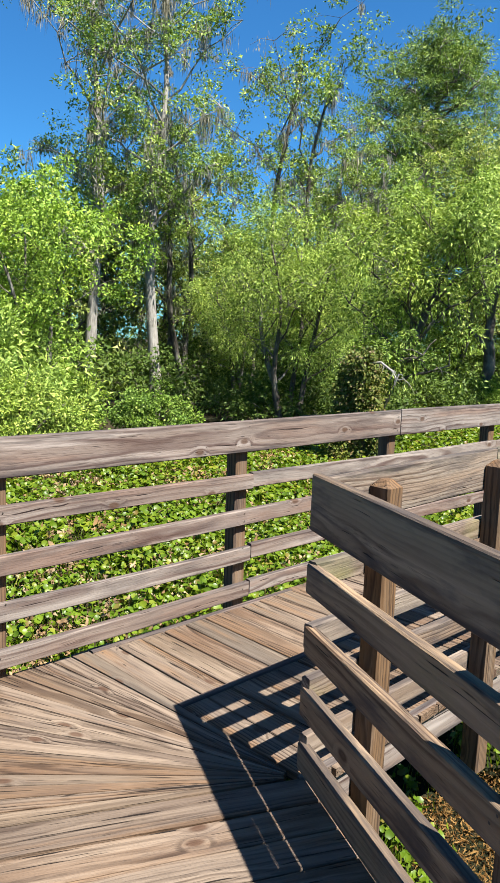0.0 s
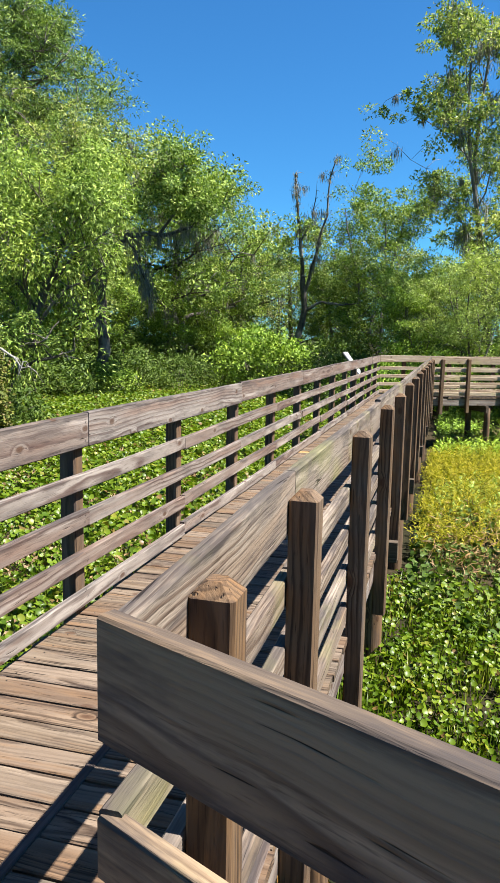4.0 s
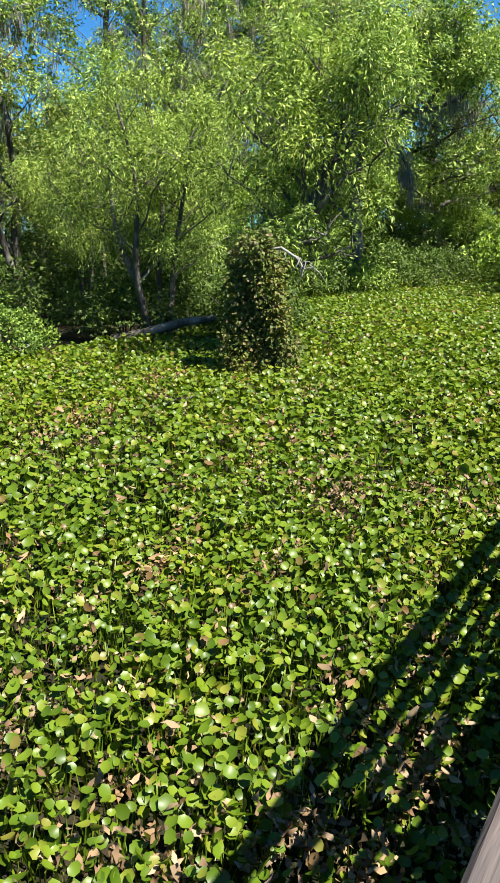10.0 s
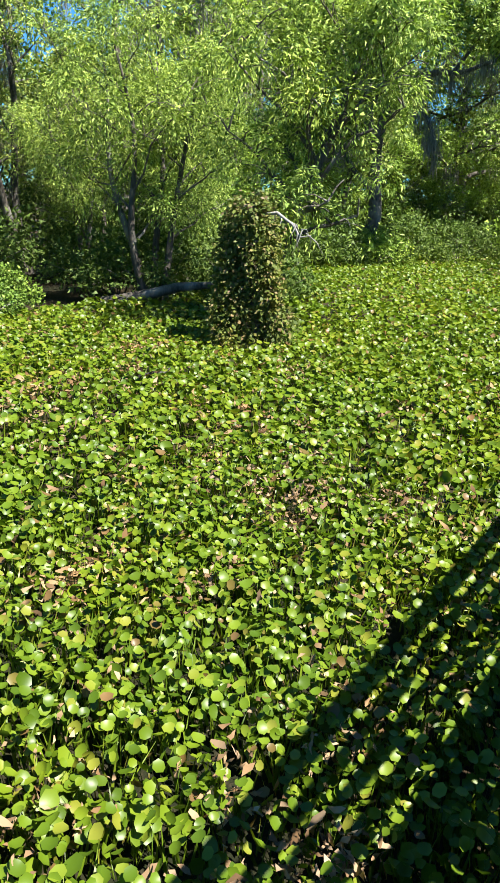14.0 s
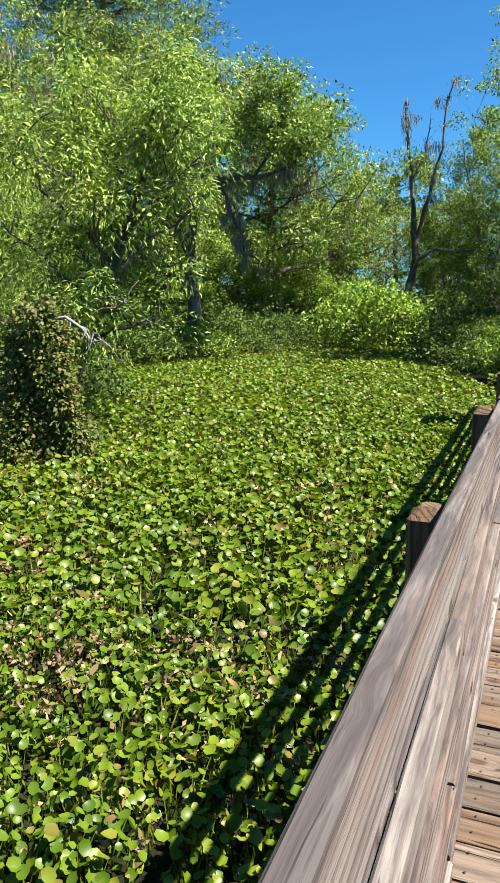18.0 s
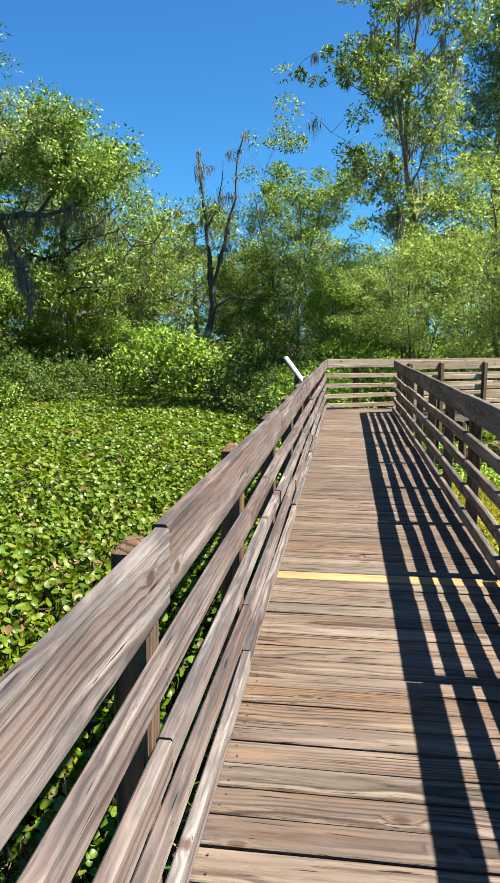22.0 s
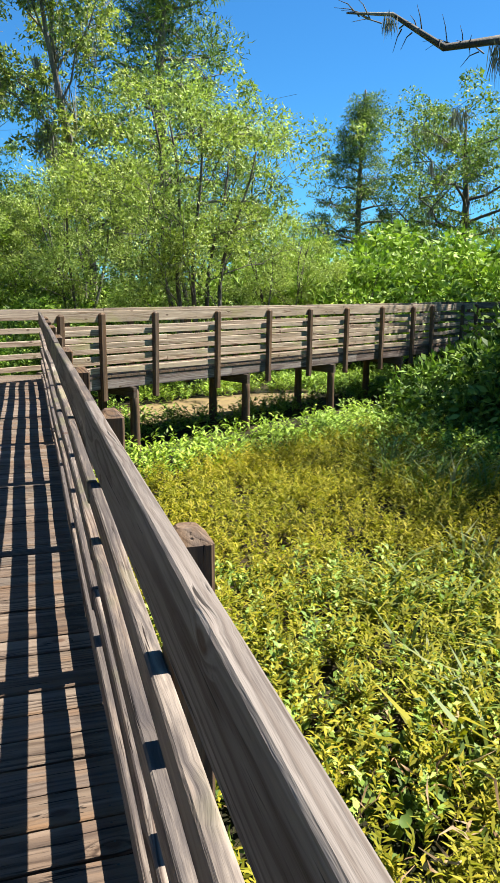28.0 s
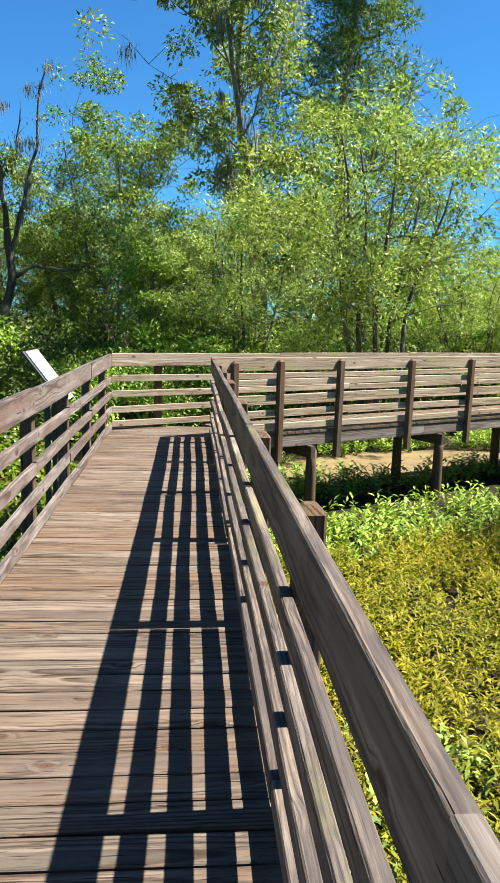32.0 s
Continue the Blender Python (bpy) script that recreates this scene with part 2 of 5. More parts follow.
def board_mesh(name, length, width, thick, mat, rnd, steps=1, warp=0.0, bevel=0.006, sag=0.0):
    """A sawn board along x, centred in y and z, with eased edges and a slight bow."""
    b = bevel
    ring = [(-width / 2 + b, -thick / 2), (width / 2 - b, -thick / 2), (width / 2, -thick / 2 + b), (width / 2, thick / 2 - b),
            (width / 2 - b, thick / 2), (-width / 2 + b, thick / 2), (-width / 2, thick / 2 - b), (-width / 2, -thick / 2 + b)]
    verts, faces = [], []
    xs = [-length / 2 + length * i / steps for i in range(steps + 1)]
    ph = rnd.uniform(0, 6)
    for i, x in enumerate(xs):
        u = i / steps
        dy = warp * math.sin(ph + 3.1 * u)
        dz = warp * 0.7 * math.sin(ph * 1.7 + 4.3 * u) - sag * math.sin(math.pi * u)
        for y, z in ring:
            verts.append((x, y + dy, z + dz))
    n = 8
    for i in range(steps):
        for k in range(n):
            a, c = i * n + k, i * n + (k + 1) % n
            faces.append((a, a + n, c + n, c))
    faces.append(tuple(range(n)))
    faces.append(tuple(steps * n + k for k in reversed(range(n))))
    return mesh_of(name, verts, faces, mat)


def axis_pose(a, b, up=(0, 0, 1)):
    """A pose in the middle of a and b, its x from a to b and its z as near up as can be."""
    a, b = Vector(a), Vector(b)
    x = (b - a).normalized()
    z = (Vector(up) - x * x.dot(Vector(up))).normalized()
    y = z.cross(x)
    return Matrix.Translation((a + b) / 2) @ Matrix((x, y, z)).transposed().to_4x4()


# ---- the plan of the boardwalk ----
W = 1.36             # clear width between the rails
TOP = 1.07            # top of the top rail above the deck
PLATE = 0.038
POST = 0.092
ANG_IN = 64.3         # the walkway arrives at this turn to the main run
NEAR_DIR = Vector((0.9011, -0.4336, 0))         # from the inner corner back along the arriving walkway
INNER = Vector((W, 1.03, 0))
OUTER = Vector((0.0, 0.18, 0))
FAR_DIR = Vector((0.8746, 0.4848, 0))
FAR_R = Vector((W, 20.05, 0))
FAR_L = Vector((0.0, 20.55, 0))
RAIL_Z = [(TOP - 0.092, 0.184), (0.716, 0.089), (0.503, 0.089), (0.290, 0.089), (0.085, 0.089)]
MAT_Z = -1.34         # level of the water and soil

rnd = random.Random(7)


def post_mesh(name, low, high, mat, size=POST):
    """A square post with a weathered, bevelled head; the grain runs along its x, which stands upright."""
    s, c = size / 2, 0.020
    prof = [(low, s, 0), (high - 0.028, s, 0.004), (high - 0.006, s - c, 0.004), (high, s - c - 0.006, 0)]
    verts, faces = [], []
    for x, h, e in prof:
        k = 0.008
        for y, z in ((-h, -h + k), (-h + k, -h), (h - k, -h), (h, -h + k), (h, h - k), (h - k, h), (-h + k, h), (-h, h - k)):
            verts.append((x, y, z))
    for i in range(len(prof) - 1):
        for q in range(8):
            a, b2 = i * 8 + q, i * 8 + (q + 1) % 8
            faces.append((a, b2, b2 + 8, a + 8))
    faces.append(tuple(reversed(range(8))))
    faces.append(tuple((len(prof) - 1) * 8 + q for q in range(8)))
    return mesh_of(name, verts, faces, mat)


UPRIGHT = Matrix(((0, 0, 1), (0, 1, 0), (-1, 0, 0))).transposed().to_4x4()   # x of the post to world z


def railing(name, a, b, out, posts, joints, label, mat, post_low=-0.46, shifts=(0, 0, 1.49, 0, 1.49), drops=(0, 0, 0, 0, 0), odd=None, tall=0.0):
    """A straight railing from a to b (inner face), posts on the side out, rails broken at the joints (metres from a)."""
    a, b, out = Vector(a), Vector(b), Vector(out).normalized()
    run = (b - a).normalized()
    length = (b - a).length
    t = thing(name, label, "railing", "boardwalk railings", at=tuple(a))
    base = Vector(a)
    for s in posts:
        hi = 1.035 + rnd.uniform(-0.012, 0.012)
        pm = post_mesh("post", post_low + rnd.uniform(-0.03, 0.03), hi, POST_WOOD)
        c = run * s + out * (PLATE + POST / 2 + 0.001)
        yaw = math.degrees(math.atan2(run.y, run.x))
        part("post", pm, t, Matrix.Translation(c) @ pose(0, 0, 0, 0, rnd.uniform(-0.7, 0.7), yaw + rnd.uniform(-1.5, 1.5)) @ UPRIGHT)
    for zi, (zc, h) in enumerate(RAIL_Z):
        zc -= drops[zi]
        if zi == 0:
            cuts = [0.0] + [j for j in joints if 0.05 < j < length - 0.05] + [length]
        else:
            shift = shifts[zi]
            cuts = [0.0] + [j + shift for j in joints if 0.3 < j + shift < length - 0.3] + [length]
        for s0, s1 in zip(cuts, cuts[1:]):
            L = s1 - s0 - 0.005
            wood = odd[1] if odd and zi == 0 and s0 < odd[0] < s1 else mat
            me = board_mesh("rail", L, h + tall + rnd.uniform(-0.002, 0.003), PLATE, wood, rnd, steps=max(2, int(L / 0.35)), warp=0.004 if zi == 0 else 0.007, bevel=0.005)
            mid0 = run * (s0 + 0.0025) + out * (PLATE / 2) + Vector((0, 0, zc + rnd.uniform(-0.004, 0.004)))
            mid1 = run * (s1 - 0.0025) + out * (PLATE / 2) + Vector((0, 0, zc + rnd.uniform(-0.004, 0.004)))
            part("top_rail" if zi == 0 else "rail", me, t, axis_pose(mid0, mid1, up=-out))
    nv, nf = [], []
    for s in posts:
        for zc, h in RAIL_Z:
            for dz in ((-0.055, 0.05) if h > 0.1 else (-0.02, 0.022)):
                c = run * (s + rnd.uniform(-0.022, 0.022)) - out * 0.0012 + Vector((0, 0, zc + dz + rnd.uniform(-0.008, 0.008)))
                b0 = len(nv)
                nv += [c + run * (0.0045 * math.cos(q * math.pi / 3)) + Vector((0, 0, 0.0045 * math.sin(q * math.pi / 3))) for q in range(6)]
                nf.append(tuple(range(b0, b0 + 6)))
    tagged(part("nails", mesh_of("nails", nv, nf, NAIL[0]), t), "small dark nail heads", kind="stuff")
    return t


def posts_between(first, step, last):
    r = []
    while first < last + 0.01:
        r.append(first)
        first += step
    return r


LEFT_A = OUTER
left_len = FAR_L.y - OUTER.y
railing("railing", LEFT_A, FAR_L, (-1, 0, 0), posts_between(0.555 - OUTER.y, 1.505, left_len - 0.1), [3.60 - OUTER.y + 2.97 * k for k in range(0, 7)],
        "weathered grey timber railing along the pond, five boards on posts", RAIL_WOOD, shifts=(0, -1.49, 0, -1.49, -1.49), drops=(0, 0.004, 0.008, 0.012, 0.025))
railing("railing", INNER, FAR_R, (1, 0, 0), [0.32] + [v - INNER.y for v in (2.22, 3.72, 5.22, 6.62, 8.12, 9.60, 10.95, 12.40, 13.92, 15.38, 16.84, 18.30, 19.60)], [10.97 - INNER.y + 2.89 * k for k in range(-3, 4)],
        "weathered brown timber railing with greenish stained boards", MOSSY_WOOD, shifts=(0, 0, 0, 0, -1.46), odd=(9.5 - INNER.y, SILVER_WOOD))
near_end = INNER + NEAR_DIR * 6.0
railing("railing", INNER, near_end, (0.4336, 0.9011, 0), [1.06 + 1.49 * k for k in range(4)], [3.05, 6.1],
        "weathered timber railing beside the arriving walkway, wood toned for its shade", SHADE_TONED_WOOD, drops=(0, 0, 0.016, 0.045, 0.045), tall=0.016)
near_left_end = OUTER + NEAR_DIR * 8.0
railing("railing", OUTER, near_left_end, (-0.4336, -0.9011, 0), [0.5 + 1.49 * k for k in range(5)], [3.05, 6.1],
        "weathered grey timber railing of the arriving walkway", RAIL_WOOD)

# ---- the decks ----
def deck(name, label):
    return thing(name, label, "boardwalk deck", kind="structure")


PITCH = 0.1469


def settle(y):
    """The deck lies a little lower towards the bend."""
    return -0.045 * min(1.0, max(0.0, (6.0 - y) / 4.0))


BOARD_W = 0.138
board_kinds = [board_mesh("plank", W + 0.10, BOARD_W - 0.001 * (k % 3), 0.038, DECK_WOOD, rnd, steps=3, warp=0.0025, bevel=0.004) for k in range(8)]
yellow_board = board_mesh("plank", W + 0.10, BOARD_W, 0.038, NEW_WOOD, rnd, steps=2, warp=0.001, bevel=0.004)
main_deck = deck("boardwalk_deck", "straight boardwalk deck of weathered brown planks, one plank new and yellow")
YELLOW_Y = 9.48
y, first = INNER.y + 0.075, INNER.y
n_yellow = round((YELLOW_Y - y) / PITCH)
k = 0
while y < 21.0:
    me = yellow_board if k == n_yellow else rnd.choice(board_kinds)
    flip = rnd.choice((0, 180))
    part("plank", me, main_deck, pose(W / 2 + rnd.uniform(-0.012, 0.012), y, settle(y) - 0.019 + rnd.uniform(-0.0025, 0.0025), 0, rnd.uniform(-0.1, 0.1), flip + rnd.uniform(-0.15, 0.15)),
         "fresh yellow pine plank" if k == n_yellow else "")
    y += PITCH
    k += 1

# nail heads, two at each end of every plank of the straight run
nv, nf = [], []
for i in range(k):
    for nx0 in (0.035, W - 0.035):
        for side in (-0.036, 0.036):
            cx, cy = nx0 + rnd.uniform(-0.008, 0.008), INNER.y + 0.075 + PITCH * i + side + rnd.uniform(-0.008, 0.008)
            b0 = len(nv)
            nv += [(cx + 0.0042 * math.cos(q * math.pi / 3), cy + 0.0042 * math.sin(q * math.pi / 3), settle(cy) + 0.0035) for q in range(6)]
            nf.append(tuple(range(b0, b0 + 6)))
tagged(part("nails", mesh_of("nails", nv, nf, NAIL[0]), main_deck), "small dark nail heads", kind="stuff")

# fan of tapered planks round the bend
fan_deck = deck("bend_deck", "fan of tapered weathered planks where the boardwalk bends")
FAN_N = 16
n_in = Vector((-0.4336, -0.9011, 0))
a0, a1 = math.pi, math.pi + radians(ANG_IN)
for i in range(FAN_N):
    t0, t1 = a0 + (a1 - a0) * i / FAN_N, a0 + (a1 - a0) * (i + 1) / FAN_N

    def reach(a):
        d = Vector((math.cos(a), math.sin(a), 0))
        r1 = W / max(1e-3, -d.x)
        r2 = W / max(1e-3, d.dot(n_in))
        return d, min(r1, r2) + 0.05
    (d0, r0), (d1, r1) = reach(t0 + 0.003), reach(t1 - 0.003)
    z0, z1 = -0.019 + 0.019 + rnd.uniform(-0.002, 0.002), -0.038
    p0 = INNER + Vector((0.03, 0.03, 0))
    ring = [d0 * 0.05, d0 * r0, d1 * r1, d1 * 0.05]
    c = sum(ring, Vector()) / 4
    mid = (d0 + d1).normalized()
    rot = Matrix.Rotation(math.atan2(mid.y, mid.x), 4, "Z")
    inv = (Matrix.Translation(c) @ rot).inverted()
    loc = [inv @ v for v in ring]
    vs = [(v.x, v.y, z0) for v in loc] + [(v.x, v.y, z1) for v in loc]
    me = mesh_of("plank", vs, [(0, 1, 2, 3), (7, 6, 5, 4), (0, 4, 5, 1), (1, 5, 6, 2), (2, 6, 7, 3), (3, 7, 4, 0)], DECK_WOOD)
    part("plank", me, fan_deck, Matrix.Translation(INNER + c + Vector((0, 0, settle(0)))) @ rot)

arrive_deck = deck("arriving_deck", "arriving boardwalk deck of weathered brown planks")
for i in range(55):
    c = INNER + NEAR_DIR * (0.075 + PITCH * i) + n_in * (W / 2)
    yaw = math.degrees(math.atan2(n_in.y, n_in.x))
    part("plank", rnd.choice(board_kinds), arrive_deck, pose(c.x, c.y, settle(0) - 0.019 + rnd.uniform(-0.0025, 0.0025), 0, rnd.uniform(-0.1, 0.1), yaw + rnd.choice((0, 180)) + rnd.uniform(-0.15, 0.15)))

# ---- the far walkway: three straight pieces ----
FAR_OUT = Vector((0.4848, -0.8746, 0))
FAR_W = 1.10
S1 = 12.4
B_F = FAR_R + FAR_DIR * S1
back_len = (B_F - FAR_OUT * FAR_W - FAR_L).dot(FAR_DIR)
railing("railing", FAR_L, FAR_L + FAR_DIR * (back_len + 0.25), -FAR_OUT, posts_between(0.75, 1.41, back_len), [2.9 * k for k in range(1, 5)],
        "pale weathered timber railing at the back of the far walkway", BLEACHED_WOOD)
railing("railing", FAR_R, B_F, FAR_OUT, [0.32, 1.10, 2.20, 3.70, 5.14, 6.45, 7.77, 9.20, 10.60, 11.55], [2.20, 5.14, 7.77, 10.60],
        "weathered timber railing of the far walkway with brown posts outside", BLEACHED_WOOD, post_low=-0.44)
DIR2 = Vector((0.756, 0.654, 0)).normalized()
OUT2 = Vector((DIR2.y, -DIR2.x, 0))
C_F = B_F + DIR2 * 3.0
B_B, C_B = B_F - OUT2 * FAR_W + FAR_DIR * 0.12, C_F - OUT2 * FAR_W
railing("railing", B_F, C_F, OUT2, [1.3, 2.75], [], "weathered timber railing at the bend of the far walkway", BLEACHED_WOOD)
railing("railing", B_B, C_B, -OUT2, [1.3, 2.75], [], "weathered timber railing behind the bend of the far walkway", BLEACHED_WOOD)
DIR3 = Vector((0.955, -0.296, 0)).normalized()
OUT3 = Vector((DIR3.y, -DIR3.x, 0))
D_F = C_F + DIR3 * 7.0
# darker wood than the other far railings, for the shade on this stretch
railing("railing", C_F, D_F, OUT3, posts_between(0.9, 1.41, 6.8), [2.9, 5.8], "weathered timber railing of the last walkway stretch, darker wood for its shade", MOSSY_WOOD)
railing("railing", C_B, C_B + DIR3 * 7.6, -OUT3, posts_between(0.9, 1.41, 7.4), [2.9, 5.8], "weathered timber railing behind the last walkway stretch, darker wood for its shade", MOSSY_WOOD)

far_board = [board_mesh("plank", FAR_W + 0.10, BOARD_W, 0.038, DECK_WOOD, rnd, steps=1, bevel=0.004) for k in range(3)]
far_deck = deck("far_deck", "weathered plank deck of the far walkway")
for start, d, out, length in ((FAR_R + FAR_DIR * 0.55, FAR_DIR, FAR_OUT, S1 - 0.5), (B_F, DIR2, OUT2, 3.0), (C_F, DIR3, OUT3, 7.0)):
    for i in range(int(length / PITCH)):
        c = start + d * (PITCH * (i + 0.5)) - out * (FAR_W / 2)
        part("plank", rnd.choice(far_board), far_deck, pose(c.x, c.y, -0.019 + rnd.uniform(-0.002, 0.002), 0, 0, math.degrees(math.atan2(out.y, out.x))))

# ---- frames under the decks: stringers, cross beams, piles ----
def pile_mesh(low, high, size):
    """Round timber pile, a little tapered and uneven, lying along x until it is set upright."""
    sides, levels = 12, 5
    v, f = [], []
    for i in range(levels):
        u = i / (levels - 1)
        for k in range(sides):
            a = 2 * math.pi * k / sides
            r = size / 2 * (1.06 - 0.10 * u) * (1 + 0.03 * math.sin(2 * a + 3 * u) + rnd.uniform(-0.012, 0.012))
            v.append((low + (high - low) * u, r * math.cos(a), r * math.sin(a)))
    for i in range(levels - 1):
        for k in range(sides):
            q, w = i * sides + k, i * sides + (k + 1) % sides
            f.append((q, w, w + sides, q + sides))
    f.append(tuple(range((levels - 1) * sides, levels * sides)))
    return mesh_of("support_post", v, f, POST_WOOD, smooth=True)


def frame_under(name, a, d, out, width, length, first, step, label):
    """Stringers along both edges, and a cross beam on two piles at every step."""
    t = thing(name, label, "boardwalk frame", "boardwalk frames", at=tuple(a))
    for off, nm in ((0.02, "stringer"), (-width / 2, "stringer"), (-width - 0.02, "stringer")):
        n = max(1, round(length / 3.6))
        for i in range(n):
            s0, s1 = length * i / n + 0.003, length * (i + 1) / n - 0.003
            me = board_mesh("stringer", s1 - s0, 0.184, 0.038, RAIL_WOOD, rnd, steps=3, warp=0.003, bevel=0.004)
            o = out * off + Vector((0, 0, -0.133))
            part(nm, me, t, axis_pose(d * s0 + o, d * s1 + o, up=out))
    s = first
    while s < length:
        me = board_mesh("cross_beam", width + 0.28, 0.184, 0.076, DARK_WOOD, rnd, steps=1, bevel=0.006)
        c0, c1 = d * s + out * 0.14 + Vector((0, 0, -0.322)), d * s - out * (width + 0.14) + Vector((0, 0, -0.322))
        part("cross_beam", me, t, axis_pose(c0, c1, up=d))
        for o in (-0.06, -width + 0.06):
            p = d * (s + 0.13) + out * o
            part("support_post", pile_mesh(MAT_Z - 0.3, -0.24, 0.17), t, Matrix.Translation((p.x, p.y, 0)) @ pose(0, 0, 0, 0, 0, math.degrees(math.atan2(d.y, d.x))) @ UPRIGHT)
        s += step
    return t


frame_under("boardwalk_frame", INNER, Vector((0, 1, 0)), Vector((1, 0, 0)), W, 19.3, 2.3, 2.98, "dark treated timber frame and piles under the straight boardwalk")
frame_under("boardwalk_frame", INNER + Vector((0, 0, settle(0))), NEAR_DIR, Vector((0.4336, 0.9011, 0)), W, 7.8, 1.0, 2.98, "dark treated timber frame and piles under the arriving boardwalk")
frame_under("boardwalk_frame", FAR_R, FAR_DIR, FAR_OUT, FAR_W, S1, 1.70, 2.80, "pale stringers and dark piles under the far walkway")
frame_under("boardwalk_frame", B_F, DIR2, OUT2, FAR_W, 3.0, 1.2, 2.82, "timber frame and piles under the bend of the far walkway")
frame_under("boardwalk_frame", C_F, DIR3, OUT3, FAR_W, 7.0, 1.2, 2.82, "timber frame and piles under the last walkway stretch")

# ---- information sign beside the end of the straight run ----
def plain(name, col, rough=0.5, metal=0.0, spec=0.5):
    m, nt, b = node_mat(name)
    nz = add(nt, "ShaderNodeTexNoise", Scale=14.0, Detail=4.0)
    nt.links.new(mixc(nt, tuple(0.82 * c for c in col), col, nz.outputs["Fac"]), b.inputs["Base Color"])
    b.inputs["Roughness"].default_value, b.inputs["Metallic"].default_value = rough, metal
    b.inputs["Specular IOR Level"].default_value = spec
    return m


SIGN_FACE = plain("sign_face", (0.62, 0.64, 0.62), 0.35)
SIGN_DARK = plain("sign_dark_metal", (0.045, 0.045, 0.05), 0.45)
SIGN_INK = plain("sign_print", (0.22, 0.25, 0.22), 0.4)
sign = thing("information_sign", "slanted pale information sign on a dark frame beyond the railing", "sign", at=(-0.54, 18.95, MAT_Z))
sg = pose(0, 0, 0.88 - MAT_Z, 0, 53, 0)
sign_panel = part("panel", board_mesh("panel", 0.70, 0.62, 0.018, SIGN_FACE, rnd, bevel=0.004), sign, sg, "pale printed sign face")
part("backing", board_mesh("backing", 0.74, 0.66, 0.03, SIGN_DARK, rnd, bevel=0.006), sign, sg @ Matrix.Translation((0, 0, -0.028)), "dark metal backing frame")
for q in range(7):
    part("print_line", board_mesh("print_line", 0.014, 0.46 - 0.05 * (q % 3), 0.002, SIGN_INK, rnd, bevel=0.0004), sign_panel, Matrix.Translation((-0.22 + 0.07 * q, 0, 0.0105)))
for oy in (-0.22, 0.22):
    part("leg", board_mesh("leg", 2.25, 0.06, 0.06, SIGN_DARK, rnd, bevel=0.006), sign, pose(0.0, oy, 1.02, 0, 90, 0))

# ---- plants: materials ----
def leaf_material(name, stops, translucency=0.17, gloss=0.16, rough=0.55):
    m, nt, b = node_mat(name)
    L = nt.links.new
    geo = nt.nodes.new("ShaderNodeNewGeometry")
    col = ramp(nt, geo.outputs["Random Per Island"], stops)
    tc = nt.nodes.new("ShaderNodeTexCoord")
    nz = add(nt, "ShaderNodeTexNoise", Scale=0.55, Detail=2.0)
    L(tc.outputs["Object"], nz.inputs["Vector"])
    col = mixc(nt, col, (1.22, 1.08, 0.75), mathn(nt, "MULTIPLY", ramp(nt, nz.outputs["Fac"], [(0.42, (0, 0, 0)), (0.62, (1, 1, 1))]), 0.6), "MULTIPLY")
    L(col, b.inputs["Base Color"])
    b.inputs["Roughness"].default_value = rough
    b.inputs["Specular IOR Level"].default_value = gloss
    tr = nt.nodes.new("ShaderNodeBsdfTranslucent")
    L(mixc(nt, col, (1.30, 1.50, 0.60), 1.0, "MULTIPLY"), tr.inputs["Color"])
    mx = nt.nodes.new("ShaderNodeMixShader")
    mx.inputs[0].default_value = translucency
    L(b.outputs[0], mx.inputs[1])
    L(tr.outputs[0], mx.inputs[2])
    L(mx.outputs[0], nt.nodes["Material Output"].inputs["Surface"])
    return m


def bark_material(name, a, b2, sx=6.0):
    m, nt, b = node_mat(name)
    L = nt.links.new
    tc = nt.nodes.new("ShaderNodeTexCoord")
    mp = nt.nodes.new("ShaderNodeMapping")
    mp.inputs["Scale"].default_value = (sx * 2, sx * 2, sx * 0.35)
    L(tc.outputs["Object"], mp.inputs["Vector"])
    n1 = add(nt, "ShaderNodeTexNoise", Scale=1.5, Detail=6.0, Roughness=0.65)
    L(mp.outputs[0], n1.inputs["Vector"])
    n2 = add(nt, "ShaderNodeTexNoise", Scale=1.1, Detail=3.0)
    L(tc.outputs["Object"], n2.inputs["Vector"])
    c = mixc(nt, a, b2, ramp(nt, n1.outputs["Fac"], [(0.35, (0, 0, 0)), (0.65, (1, 1, 1))]))
    c = mixc(nt, c, (0.30, 0.29, 0.26), mathn(nt, "MULTIPLY", ramp(nt, n2.outputs["Fac"], [(0.5, (0, 0, 0)), (0.7, (1, 1, 1))]), 0.6))
    L(c, b.inputs["Base Color"])
    b.inputs["Roughness"].default_value = 0.9
    bump = add(nt, "ShaderNodeBump", Strength=0.6, Distance=0.03)
    L(n1.outputs["Fac"], bump.inputs["Height"])
    L(bump.outputs[0], b.inputs["Normal"])
    return m


BROAD = leaf_material("broad_leaves", [(0.00, (0.044, 0.075, 0.014)), (0.50, (0.174, 0.265, 0.052)), (0.85, (0.254, 0.345, 0.075)), (1.00, (0.382, 0.436, 0.134))])
BANK = leaf_material("bank_leaves", [(0.00, (0.029, 0.056, 0.009)), (0.50, (0.112, 0.198, 0.033)), (0.85, (0.166, 0.257, 0.048)), (1.00, (0.249, 0.325, 0.086))])
BRIGHT = leaf_material("bright_leaves", [(0.00, (0.051, 0.092, 0.012)), (0.50, (0.192, 0.306, 0.042)), (1.00, (0.337, 0.456, 0.082))])
LIGHT = leaf_material("light_leaves", [(0.00, (0.043, 0.074, 0.011)), (0.50, (0.160, 0.246, 0.042)), (1.00, (0.283, 0.366, 0.078))])
